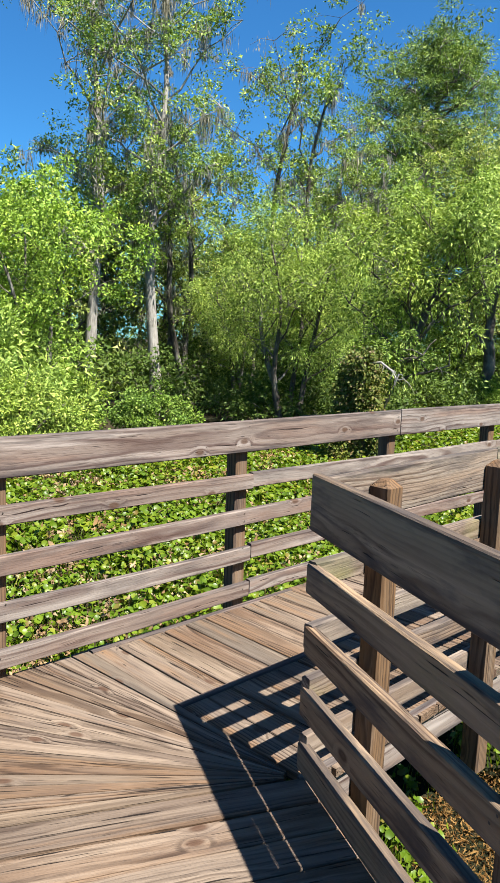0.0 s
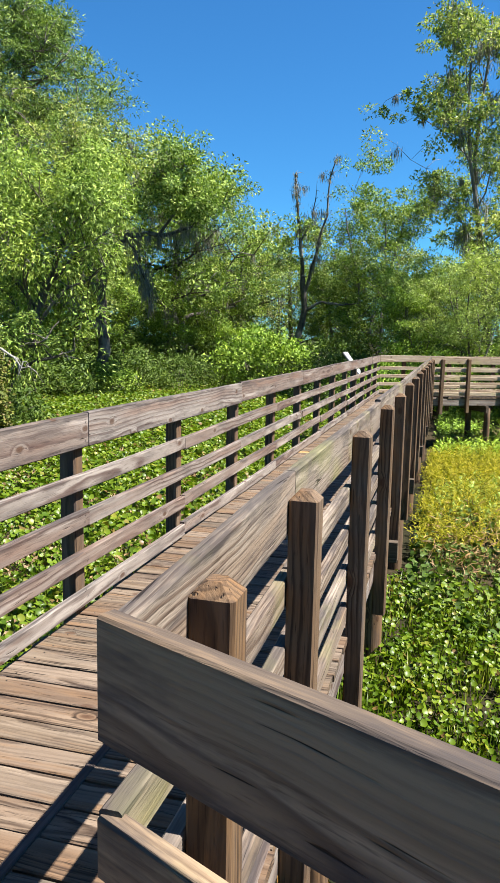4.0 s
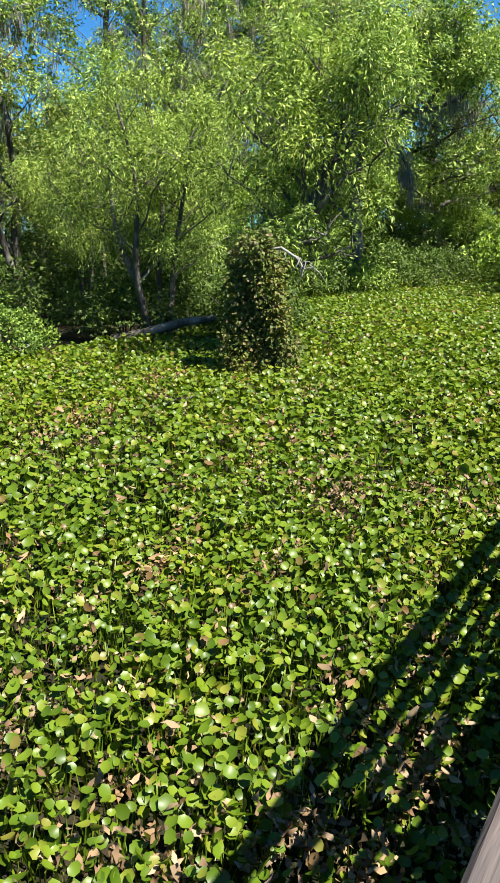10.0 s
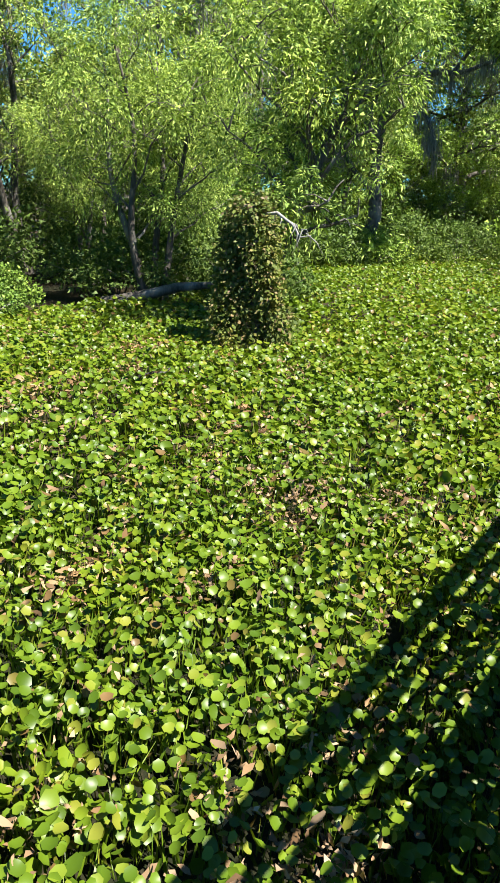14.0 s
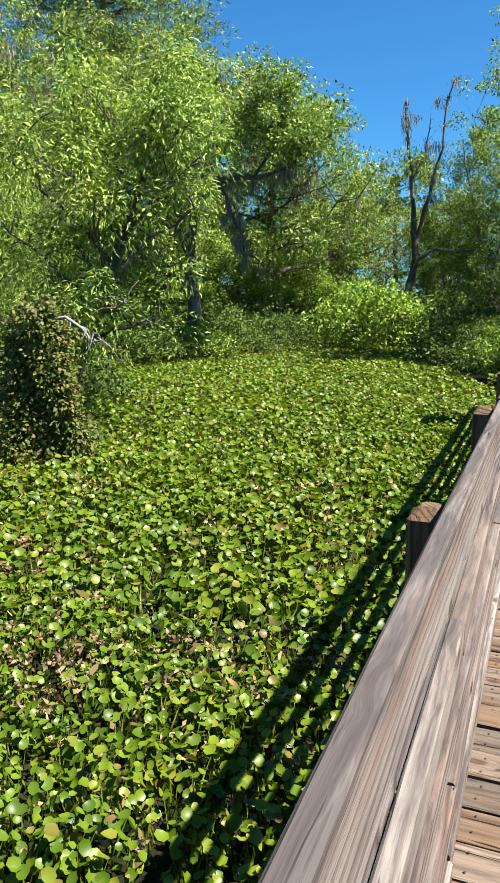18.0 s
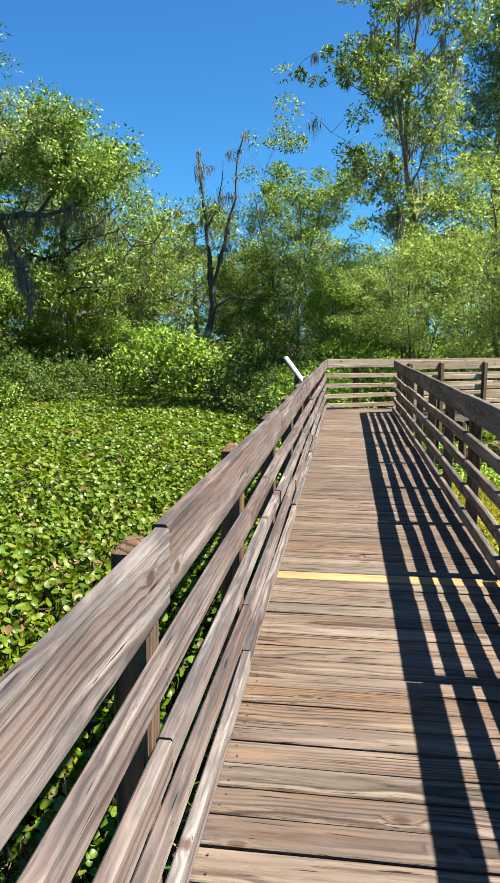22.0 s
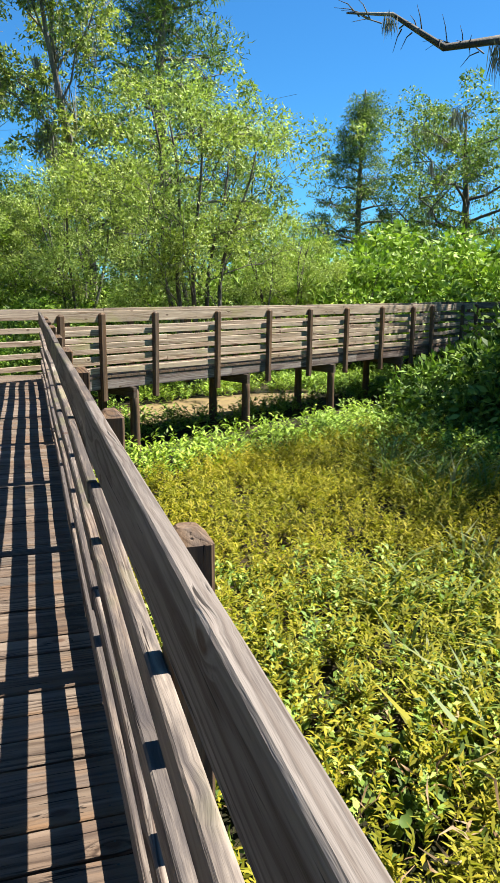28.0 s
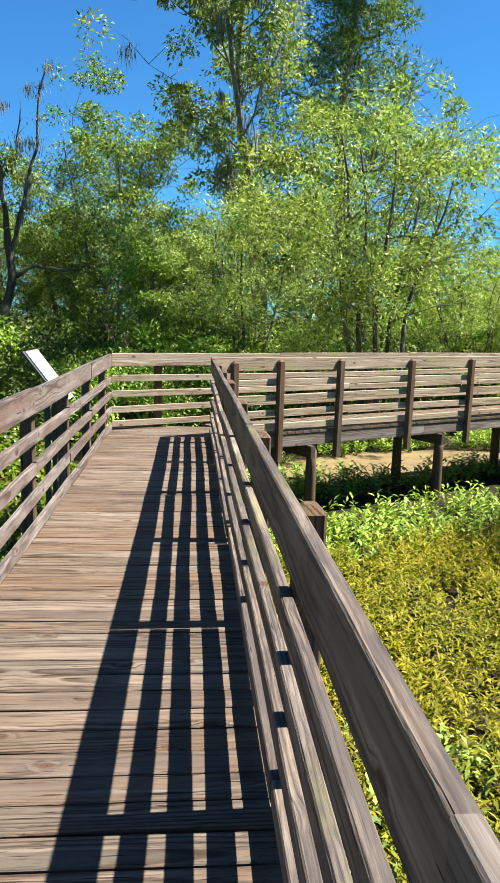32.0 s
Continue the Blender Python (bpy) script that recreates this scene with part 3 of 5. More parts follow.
WILLOW = leaf_material("willow_leaves", [(0.00, (0.044, 0.082, 0.012)), (0.50, (0.202, 0.300, 0.055)), (1.00, (0.385, 0.476, 0.120))])
OLIVE = leaf_material("olive_leaves", [(0.00, (0.057, 0.085, 0.027)), (0.60, (0.244, 0.318, 0.092)), (1.00, (0.454, 0.465, 0.167))], 0.26)
NEEDLE = leaf_material("cypress_leaves", [(0.00, (0.036, 0.062, 0.015)), (0.60, (0.138, 0.216, 0.052)), (1.00, (0.255, 0.340, 0.088))])
# leaf colour set darker, with the understory's shade put into it
SHADE_DEEP = leaf_material("shade_deep_leaves", [(0.00, (0.034, 0.066, 0.012)), (0.60, (0.074, 0.122, 0.023)), (1.00, (0.130, 0.182, 0.042))])
VINE = leaf_material("vine_leaves", [(0.0, (0.04, 0.066, 0.013)), (0.5, (0.10, 0.130, 0.026)), (0.8, (0.165, 0.165, 0.045)), (1.0, (0.17, 0.115, 0.07))])
SHRUB = leaf_material("shrub_leaves", [(0.00, (0.073, 0.103, 0.025)), (0.50, (0.253, 0.331, 0.088)), (1.00, (0.418, 0.506, 0.165))], 0.26)
MOSS = leaf_material("hanging_moss", [(0.0, (0.105, 0.108, 0.090)), (0.6, (0.185, 0.186, 0.160)), (1.0, (0.27, 0.265, 0.235))], 0.08, 0.1, 0.9)
BARK = bark_material("grey_bark", (0.075, 0.062, 0.05), (0.20, 0.175, 0.15))
PALE_BARK = bark_material("pale_bark", (0.14, 0.125, 0.105), (0.33, 0.31, 0.28))
DARK_BARK = bark_material("dark_bark", (0.035, 0.028, 0.022), (0.10, 0.085, 0.065))

# ---- plants: shapes ----
class Tubes:
    """Gathers tapered limbs into one mesh."""
    def __init__(self):
        self.v, self.f = [], []

    def add(self, pts, radii, sides=6):
        base = len(self.v)
        pts = [Vector(p) for p in pts]
        for i, p in enumerate(pts):
            d = (pts[min(i + 1, len(pts) - 1)] - pts[max(i - 1, 0)]).normalized()
            a = d.orthogonal().normalized()
            if i and a.dot(self.last) < 0:
                a = -a
            if i:
                a = (self.last - d * self.last.dot(d)).normalized()
            self.last = a
            b = d.cross(a)
            for k in range(sides):
                q = 2 * math.pi * k / sides
                self.v.append(p + (a * math.cos(q) + b * math.sin(q)) * radii[i])
        for i in range(len(pts) - 1):
            for k in range(sides):
                u, w = base + i * sides + k, base + i * sides + (k + 1) % sides
                self.f.append((u, w, w + sides, u + sides))
        self.v.append(pts[-1] + (pts[-1] - pts[-2]).normalized() * radii[-1])
        top = base + len(pts) * sides
        for k in range(sides):
            self.f.append((top - sides + k, top - sides + (k + 1) % sides, top))

    def mesh(self, name, mat):
        return mesh_of(name, self.v, self.f, mat, smooth=True)


def unit(a):
    return a / np.maximum(np.linalg.norm(a, axis=1, keepdims=True), 1e-9)


def leaves_mesh(name, p, d, nrm, length, width, mat, cup=0.12, corners=4):
    """One folded four-cornered blade per row of p (base), d (direction), nrm (face)."""
    n = len(p)
    d = unit(d)
    side = unit(np.cross(d, nrm))
    up = np.cross(side, d)
    length, width = np.asarray(length).reshape(-1, 1) * np.ones((n, 1)), np.asarray(width).reshape(-1, 1) * np.ones((n, 1))
    if corners == 4:
        mid = p + d * length * 0.45 + up * length * cup
        v = np.stack([p, mid + side * width / 2, p + d * length, mid - side * width / 2], 1).reshape(-1, 3)
    else:
        v = np.stack([p + side * width / 2, p + d * length, p - side * width / 2], 1).reshape(-1, 3)
    me = bpy.data.meshes.new(name)
    me.vertices.add(corners * n)
    me.vertices.foreach_set("co", v.astype(np.float32).ravel())
    me.loops.add(corners * n)
    me.loops.foreach_set("vertex_index", np.arange(corners * n, dtype=np.int32))
    me.polygons.add(n)
    me.polygons.foreach_set("loop_start", np.arange(0, corners * n, corners, dtype=np.int32))
    me.polygons.foreach_set("loop_total", np.full(n, corners, np.int32))
    me.materials.append(mat)
    me.update(calc_edges=True)
    return me


def clump_leaves(rs, centres, radii, per, length, width, droop, mat, name="crown", flat=0.75, jitter=0.4, outward=0.4, corners=3, core=12):
    """Blades in uneven domed clumps round the centres, set on their outside, with a few broad inner leaves that close each clump."""
    k = len(centres)
    centres, radii = np.asarray(centres, float), np.asarray(radii, float)
    share = rs.uniform(0.55, 1.45, k) * per
    idx = np.repeat(np.arange(k), np.maximum(3, share).astype(int))
    n = len(idx)
    dirs = unit(rs.normal(size=(n, 3)) + np.array([0.0, 0.0, 0.35]))
    lop = rs.uniform(0.65, 1.4, (k, 3))[idx]
    off = dirs * (rs.uniform(0.25, 1.0, (n, 1)) ** 0.45) * lop
    off[:, 2] *= flat
    p = centres[idx] + off * radii[idx][:, None]
    d = unit(dirs + rs.normal(size=(n, 3)) * 0.6)
    d[:, 2] -= droop
    nrm = unit(rs.normal(size=(n, 3)) * 0.75 + dirs * outward + np.array([0.10, 0.0, 0.42]))
    s = rs.uniform(1 - jitter, 1 + jitter, n)
    ln, wd = length * s, width * s * rs.uniform(0.8, 1.2, n)
    if core:
        ci = np.repeat(np.arange(k), core)
        m = len(ci)
        cd = unit(rs.normal(size=(m, 3)))
        p = np.concatenate([p, centres[ci] + cd * radii[ci][:, None] * rs.uniform(0.0, 0.36, (m, 1)) * np.array([1, 1, flat])])
        d = np.concatenate([d, cd])
        nrm = np.concatenate([nrm, unit(rs.normal(size=(m, 3)))])
        ln = np.concatenate([ln, radii[ci] * rs.uniform(0.16, 0.30, m)])
        wd = np.concatenate([wd, radii[ci] * rs.uniform(0.10, 0.22, m)])
    return leaves_mesh(name, p, d, nrm, ln, wd, mat, corners=corners)


def moss_mesh(rs, pts, per, lmin, lmax, width=0.018):
    """Beards of thin hanging strands below the given points."""
    p = np.repeat(np.asarray(pts, float), per, 0)
    n = len(p)
    wide = np.repeat(rs.uniform(0.04, 0.22, (len(pts), 1)), per, 0)
    p = p + rs.normal(size=(n, 3)) * np.array([1, 1, 0.8]) * wide
    d = np.tile([0, 0, -1.0], (n, 1)) + rs.normal(size=(n, 3)) * 0.13
    nrm = unit(rs.normal(size=(n, 3)) * np.array([1, 1, 0.05]))
    length = np.repeat(lmin + (lmax - lmin) * rs.uniform(0, 1, len(pts)) ** 2, per) * rs.uniform(0.12, 0.7, n)
    return leaves_mesh("moss", p, d, nrm, length, rs.uniform(0.6, 1.7, n) * width, MOSS, cup=0.02)


def tree(name, seed, height, crown_base, crown_r, trunk_r, mat, label, category="tree", leaf=(0.16, 0.10), clumps=170, per=36, clump_r=0.55, droop=0.3,
         shape="round", lean=(0, 0), stems=1, moss=0, moss_len=(0.4, 1.2), bark=None, limbs=11, sparse=0.0, up=0.55, group="", flat=0.75, corners=3, core=12):
    """Trunk, limbs, twigs, a crown of blades in clumps along the twigs, and hanging moss; z from the foot."""
    rs = np.random.RandomState(seed)
    rr = random.Random(seed)
    tb = Tubes()
    ends, mosspts = [], []
    for st in range(stems):
        ang = rr.uniform(0, 6.28)
        foot = Vector((0.25 * (stems > 1) * math.cos(ang), 0.25 * (stems > 1) * math.sin(ang), -0.15))
        spread = crown_r * 0.55 if stems > 1 else 0
        tip = Vector((lean[0] + spread * math.cos(ang), lean[1] + spread * math.sin(ang), height * rr.uniform(0.86, 0.96)))
        n = 9
        trunk = []
        w1, w2 = rr.uniform(0, 6), rr.uniform(0, 6)
        for i in range(n + 1):
            u = i / n
            p = foot.lerp(tip, u)
            wob = 0.035 * height * math.sin(math.pi * u) * (0.6 if stems == 1 else 1)
            trunk.append(p + Vector((wob * math.sin(w1 + 5 * u), wob * math.sin(w2 + 4.2 * u), 0)))
        tr = trunk_r / math.sqrt(stems)
        tb.add(trunk, [tr * (1.35 if i == 0 else 1) * (1 - 0.86 * i / n) + 0.012 for i in range(n + 1)], 8)
        nl = max(4, limbs // stems)
        for j in range(nl):
            u = crown_base / height + (0.97 - crown_base / height) * ((j + rr.random() * 0.8) / nl)
            u = min(u, 0.97)
            k = min(int(u * n), n - 1)
            p0 = trunk[k].lerp(trunk[k + 1], u * n - k)
            az = j * 2.4 + rr.uniform(-0.5, 0.5) + seed
            v = (u * height - crown_base) / max(0.1, height - crown_base)
            if shape == "dome":
                reach = crown_r * math.sqrt(max(0.06, 1.04 - v)) * rr.uniform(0.75, 1.1)
            elif shape == "cone":
                reach = crown_r * (1.08 - v) * rr.uniform(0.8, 1.1)
            elif shape == "column":
                reach = crown_r * (0.75 + 0.5 * math.sin(3 * v)) * rr.uniform(0.6, 1.1)
            else:
                reach = crown_r * math.sqrt(max(0.08, 1 - (1.6 * v - 0.7) ** 2)) * rr.uniform(0.7, 1.12)
            rise = up * reach * rr.uniform(0.5, 1.3) * (0.35 if shape in ("cone", "dome") else 1)
            end = p0 + Vector((math.cos(az) * reach, math.sin(az) * reach, rise))
            pts = []
            for i in range(6):
                w = i / 5
                q = p0.lerp(end, w)
                q += Vector((rr.uniform(-1, 1), rr.uniform(-1, 1), rr.uniform(-0.6, 1.0))) * 0.07 * reach * math.sin(math.pi * w)
                q.z -= (0.20 * reach * w * w if droop > 0.6 else 0)
                pts.append(q)
            r0 = max(0.014, tr * 0.48 * (1 - 0.75 * u))
            tb.add(pts, [r0 * (1 - 0.82 * i / 5) for i in range(6)], 5)
            for i in (2, 3, 4, 5):
                for s in range(2):
                    q0 = pts[i]
                    dv = Vector((rr.uniform(-1, 1), rr.uniform(-1, 1), rr.uniform(-0.25, 0.85))).normalized() * reach * rr.uniform(0.22, 0.5)
                    q1 = q0 + dv
                    tb.add([q0, q0.lerp(q1, 0.55) + Vector((0, 0, 0.04 * reach)), q1], [r0 * 0.34, r0 * 0.22, r0 * 0.08 + 0.003], 4)
                    ends.append(q1)
                    ends.append(q0.lerp(q1, 0.6))
                    if rr.random() < 0.6:
                        mosspts.append(q0.lerp(q1, rr.random()))
                mosspts.append(pts[i])
        if moss:
            mosspts.extend(trunk[i].lerp(trunk[i + 1], rr.random()) + Vector((rr.gauss(0, 0.12), rr.gauss(0, 0.12), 0)) for i in range(2, n) for _ in range(5))
    t = thing(name, label, category, group)
    part("trunk", tb.mesh("trunk", bark or BARK), t)
    rr.shuffle(ends)
    keep = ends[: max(6, int(len(ends) * (1 - sparse)))]
    cs = [keep[i % len(keep)] + Vector((rr.gauss(0, 1), rr.gauss(0, 1), rr.gauss(0, 0.8))) * clump_r * 0.55 for i in range(clumps)]
    rad = [clump_r * rr.uniform(0.55, 1.35) for _ in cs]
    part("crown", clump_leaves(rs, cs, rad, per, leaf[0], leaf[1], droop, mat, flat=flat, corners=corners, core=core), t)
    if moss:
        rr.shuffle(mosspts)
        mp = [mosspts[i % len(mosspts)] for i in range(moss)]
        tagged(part("moss", moss_mesh(rs, mp, 56, moss_len[0], moss_len[1]), t), "grey hanging moss", kind="stuff")
    return t


def bush(name, seed, r, h, mat, label, category="bush", leaf=(0.13, 0.08), clumps=90, per=40, droop=0.2, group="", clump_r=0.4, corners=3):
    rs = np.random.RandomState(seed)
    rr = random.Random(seed)
    tb = Tubes()
    cs = []
    for i in range(max(7, clumps // 9)):
        az, ro = rr.uniform(0, 6.28), r * math.sqrt(rr.random())
        e = Vector((math.cos(az) * ro, math.sin(az) * ro, h * (0.45 + 0.5 * rr.random()) * math.sqrt(max(0.1, 1 - (ro / r) ** 2 * 0.75))))
        tb.add([(e.x * 0.12, e.y * 0.12, -0.1), (e.x * 0.55, e.y * 0.55, e.z * 0.6), tuple(e)], [0.035, 0.022, 0.007], 5)
    for i in range(clumps):
        az, ro = rr.uniform(0, 6.28), r * math.sqrt(rr.random())
        zt = h * math.sqrt(max(0.05, 1 - (ro / r) ** 2 * 0.85)) * rr.uniform(0.8, 1.1)
        cs.append((math.cos(az) * ro, math.sin(az) * ro, zt * (0.12 + 0.82 * math.sqrt(rr.random()))))
    t = thing(name, label, category, group)
    part("woody_base", tb.mesh("woody_base", DARK_BARK), t)
    part("foliage", clump_leaves(rs, cs, [clump_r * rr.uniform(0.6, 1.4) for _ in cs], per, leaf[0], leaf[1], droop, mat, "foliage", corners=corners, core=9), t)
    return t


def put(t, x, y, turn=0.0, size=1.0, z=MAT_Z):
    t.matrix_basis = pose(x, y, z, 0, 0, turn) @ Matrix.Scale(size, 4)
    return t


def again(t, x, y, turn=0.0, size=1.0, z=MAT_Z):
    s = t.scale[0]
    return copy_thing(t, pose(x, y, z, 0, 0, turn) @ Matrix.Scale(size / s, 4))


# ---- the trees of the left bank ----
far_shrubs = []
willow_a = put(tree("willow_tree", 11, 6.8, 1.9, 1.9, 0.20, WILLOW, "light green willow leaning over the pond edge, narrow leaves", corners=4, leaf=(0.115, 0.026), clumps=185, per=200, clump_r=0.46, flat=1.2, droop=0.75, lean=(2.1, 1.6), limbs=26, up=0.95, bark=DARK_BARK, group="bank trees"), -9.0, 15.0)
willow_b = put(tree("willow_tree", 12, 6.8, 1.9, 2.35, 0.22, WILLOW, "yellow-green willow in upright plumes at the water", corners=4, leaf=(0.115, 0.026), clumps=200, per=200, clump_r=0.46, flat=1.3, droop=0.75, stems=4, limbs=32, up=1.0, bark=DARK_BARK, group="bank trees"), -12.9, 16.6, 100, 0.93)
again(willow_b, -17.8, 19.0, 210, 0.8)
again(willow_a, -15.4, 20.2, 70, 0.88)
mossy_a = put(tree("mossy_tree", 21, 17.0, 6.0, 3.0, 0.24, BROAD, "tall thin tree with tufts of leaves, trunk draped in grey moss", leaf=(0.105, 0.062), clumps=150, per=110, clump_r=0.46, shape="column", limbs=17, moss=130, moss_len=(0.3, 1.8), sparse=0.35, up=0.8, bark=PALE_BARK, group="mossy trees"), -20.4, 16.9, 0)
again(mossy_a, -22.0, 14.8, 130, 1.04)
mossy_b = put(tree("mossy_tree", 22, 15.4, 4.5, 2.9, 0.26, BROAD, "tall forked tree with leafy tufts and grey hanging moss", leaf=(0.105, 0.062), clumps=190, per=105, clump_r=0.46, shape="column", lean=(0.9, 0.8), stems=2, limbs=20, moss=120, moss_len=(0.3, 1.6), sparse=0.25, up=0.9, bark=DARK_BARK, group="mossy trees"), -19.2, 21.6, 30)
again(mossy_b, -21.4, 19.6, 250, 0.86)
again(mossy_a, -18.3, 25.2, 300, 0.68)
again(mossy_b, -25.0, 17.2, 100, 0.72)
again(mossy_b, -16.0, 26.2, 190, 0.78)
broad_b = put(tree("broadleaf_tree", 62, 15.0, 4.0, 4.0, 0.28, OLIVE, "leafy tree with yellow-green crown and hanging moss", leaf=(0.12, 0.07), clumps=300, per=130, clump_r=0.66, limbs=30, stems=2, moss=70, moss_len=(0.4, 1.8), up=0.7, bark=DARK_BARK, group="broadleaf trees"), -17.6, 34.4, 0, 0.95)
again(broad_b, -19.4, 28.5, 140, 0.62)
bank_tree = put(tree("bank_tree", 63, 7.4, 1.6, 2.5, 0.16, BRIGHT, "dense bright green bank tree with glossy leaves", leaf=(0.105, 0.062), clumps=210, per=120, clump_r=0.5, limbs=26, stems=3, up=0.8, bark=DARK_BARK, group="bank trees"), -16.9, 9.6, 0, 0.92)
again(bank_tree, -20.6, 9.4, 120, 0.95)
again(bank_tree, -16.4, 24.6, 40, 0.72)
for x, y, sz in ((-18.0, 34.2, 0.72), (-16.2, 37.6, 0.8), (-14.6, 40.6, 0.8), (-19.6, 37.0, 0.8), (-13.6, 45.6, 0.8), (-15.0, 47.5, 0.85), (-20.6, 26.0, 0.7)):
    again(bank_tree, x, y, 47 * x, sz)
cypress_a = put(tree("cypress_tree", 31, 22.2, 12.4, 6.3, 0.40, NEEDLE, "tall dense cypress with a feathery dark green dome", leaf=(0.20, 0.045), clumps=480, per=120, clump_r=0.80, droop=0.1, flat=0.45, shape="dome", limbs=40, up=0.5, bark=DARK_BARK, group="cypress trees"), -20.2, 35.2, 0)
oak_a = put(tree("spreading_tree", 41, 11.5, 3.2, 5.0, 0.34, BROAD, "spreading tree with dark crooked limbs and hanging moss", leaf=(0.125, 0.07), clumps=210, per=150, clump_r=0.72, limbs=18, moss=120, moss_len=(0.4, 1.9), bark=DARK_BARK, up=0.3, group="spreading trees"), -17.0, 40.0, 0, 1.26)
again(oak_a, -13.8, 41.6, 80, 1.15)
again(oak_a, -12.5, 50.0, 200, 0.95)
again(oak_a, -22.0, 31.0, 140, 1.0)


def limbed_tree(name, seed, stems, tufts, tuft_r, per, leaf, mat, bark, moss_on, moss_n, moss_len, label, group="", twig=0.5):
    """A tree drawn limb by limb: stems are (points, first radius, last radius); leafy tufts stand on points, moss hangs from limbs."""
    rs, rr = np.random.RandomState(seed), random.Random(seed)
    tb = Tubes()
    hang = []
    for si, (pts, r0, r1) in enumerate(stems):
        pts = [Vector(p) for p in pts]
        fine = []
        for a, b in zip(pts, pts[1:]):
            for k in range(3):
                fine.append(a.lerp(b, k / 3) + Vector((rr.gauss(0, 1), rr.gauss(0, 1), rr.gauss(0, 1))) * 0.028 * (b - a).length)
        fine.append(pts[-1])
        n = len(fine) - 1
        tb.add(fine, [r0 + (r1 - r0) * i / n for i in range(n + 1)], 7)
        for i in range(n // 3, n + 1):
            q = fine[i]
            if si in moss_on:
                hang += [q, q.lerp(fine[max(0, i - 1)], rr.random())]
            for _ in range(2):
                e = q + Vector((rr.uniform(-1, 1), rr.uniform(-1, 1), rr.uniform(-0.3, 1.0))).normalized() * twig * rr.uniform(0.5, 1.5)
                tb.add([q, q.lerp(e, 0.5) + Vector((0, 0, 0.05)), e], [max(0.012, r1 * 0.6), 0.012, 0.005], 4)
                if si in moss_on and rr.random() < 0.5:
                    hang.append(e)
    t = thing(name, label, "tree", group)
    part("trunk", tb.mesh("trunk", bark), t)
    cs, rad = [], []
    for x, y, z, spread, count in tufts:
        for _ in range(count):
            cs.append((x + rr.gauss(0, spread), y + rr.gauss(0, spread), z + rr.gauss(0, spread * 0.5)))
            rad.append(tuft_r * rr.uniform(0.6, 1.3))
    part("crown", clump_leaves(rs, cs, rad, per, leaf[0], leaf[1], 0.25, mat), t)
    mp = [hang[i % len(hang)] for i in range(moss_n)]
    tagged(part("moss", moss_mesh(rs, mp, 60, moss_len[0], moss_len[1], 0.022), t), "grey hanging moss", kind="stuff")
    return t


snag = put(limbed_tree("dead_tree", 51, [
    ([(0, 0, -0.2), (0.15, 0, 2.2), (0.45, 0.1, 4.6), (0.35, 0, 6.4)], 0.24, 0.15),
    ([(0.35, 0, 6.4), (0.15, 0, 8.4), (-0.05, 0, 10.4), (-0.25, 0.1, 12.2)], 0.13, 0.04),
    ([(0.42, 0.1, 5.2), (1.0, 0, 7.6), (1.55, 0.1, 9.8), (2.1, 0, 12.9)], 0.12, 0.03),
    ([(0.5, 0.1, 4.4), (1.5, 0, 5.0), (2.6, 0.2, 4.8), (3.6, 0.1, 4.9)], 0.10, 0.03),
    ([(0.15, 0, 8.4), (0.8, 0, 9.6), (1.0, 0, 11.2)], 0.06, 0.02)],
    [(-0.7, 0, 8.2, 0.4, 8), (0.3, 0, 9.2, 0.3, 5), (-0.8, 0, 7.0, 0.4, 5)],
    0.40, 80, (0.13, 0.075), BROAD, DARK_BARK, (1, 2, 4), 46, (0.3, 1.3), "half-dead bare forked tree with dark tufts of moss", twig=0.4), -7.0, 42.6, 0)
limb_oak = put(limbed_tree("spreading_tree", 45, [
    ([(0, 0, -0.2), (0.2, 0, 2.0), (0.1, 0.1, 4.4), (-0.5, 0.1, 7.4), (-0.9, 0.2, 10.0)], 0.36, 0.10),
    ([(0.1, 0.1, 4.4), (0.7, -0.2, 6.4), (1.8, -0.5, 7.3), (3.4, -0.8, 7.2), (5.0, -1.0, 7.5)], 0.22, 0.06),
    ([(-0.3, 0.1, 6.4), (0.6, -0.2, 8.2), (2.0, -0.4, 9.4), (3.4, -0.6, 10.1), (4.4, -0.7, 10.4)], 0.15, 0.03),
    ([(1.8, -0.5, 7.3), (2.3, -0.6, 6.0), (2.9, -0.7, 5.0), (3.0, -0.8, 4.2)], 0.10, 0.03),
    ([(0.15, 0, 3.0), (-1.0, -0.6, 4.4), (-2.4, -1.2, 4.6), (-3.6, -1.6, 4.2)], 0.12, 0.03),
    ([(3.4, -0.8, 7.2), (4.2, -0.6, 8.4), (4.6, -0.6, 9.8)], 0.08, 0.02)],
    [(-0.9, 0.2, 10.3, 0.8, 34), (0.8, -0.2, 9.0, 0.7, 16), (2.2, -0.4, 8.6, 0.6, 20), (4.4, -0.7, 8.9, 0.8, 46), (5.2, -0.9, 8.2, 0.5, 20), (4.6, -0.7, 10.2, 0.6, 22), (-1.4, 0.2, 7.6, 0.7, 20), (-2.2, -1.0, 5.6, 0.6, 12), (3.2, -0.6, 9.8, 0.5, 12)],
    0.55, 110, (0.125, 0.07), BROAD, DARK_BARK, (1, 2, 3, 4), 84, (0.3, 1.6), "spreading tree with a long dark crooked limb and curtains of moss", "spreading trees"), -14.2, 31.6, 0)
broad_a = put(tree("broadleaf_tree", 61, 11.8, 1.6, 3.3, 0.20, LIGHT, "slender broadleaf tree, bright green crown on several thin trunks", moss=40, leaf=(0.12, 0.068), clumps=470, per=105, clump_r=0.55, stems=3, limbs=30, shape="column", up=0.9, group="broadleaf trees"), -2.9, 45.0, 0, 0.98)
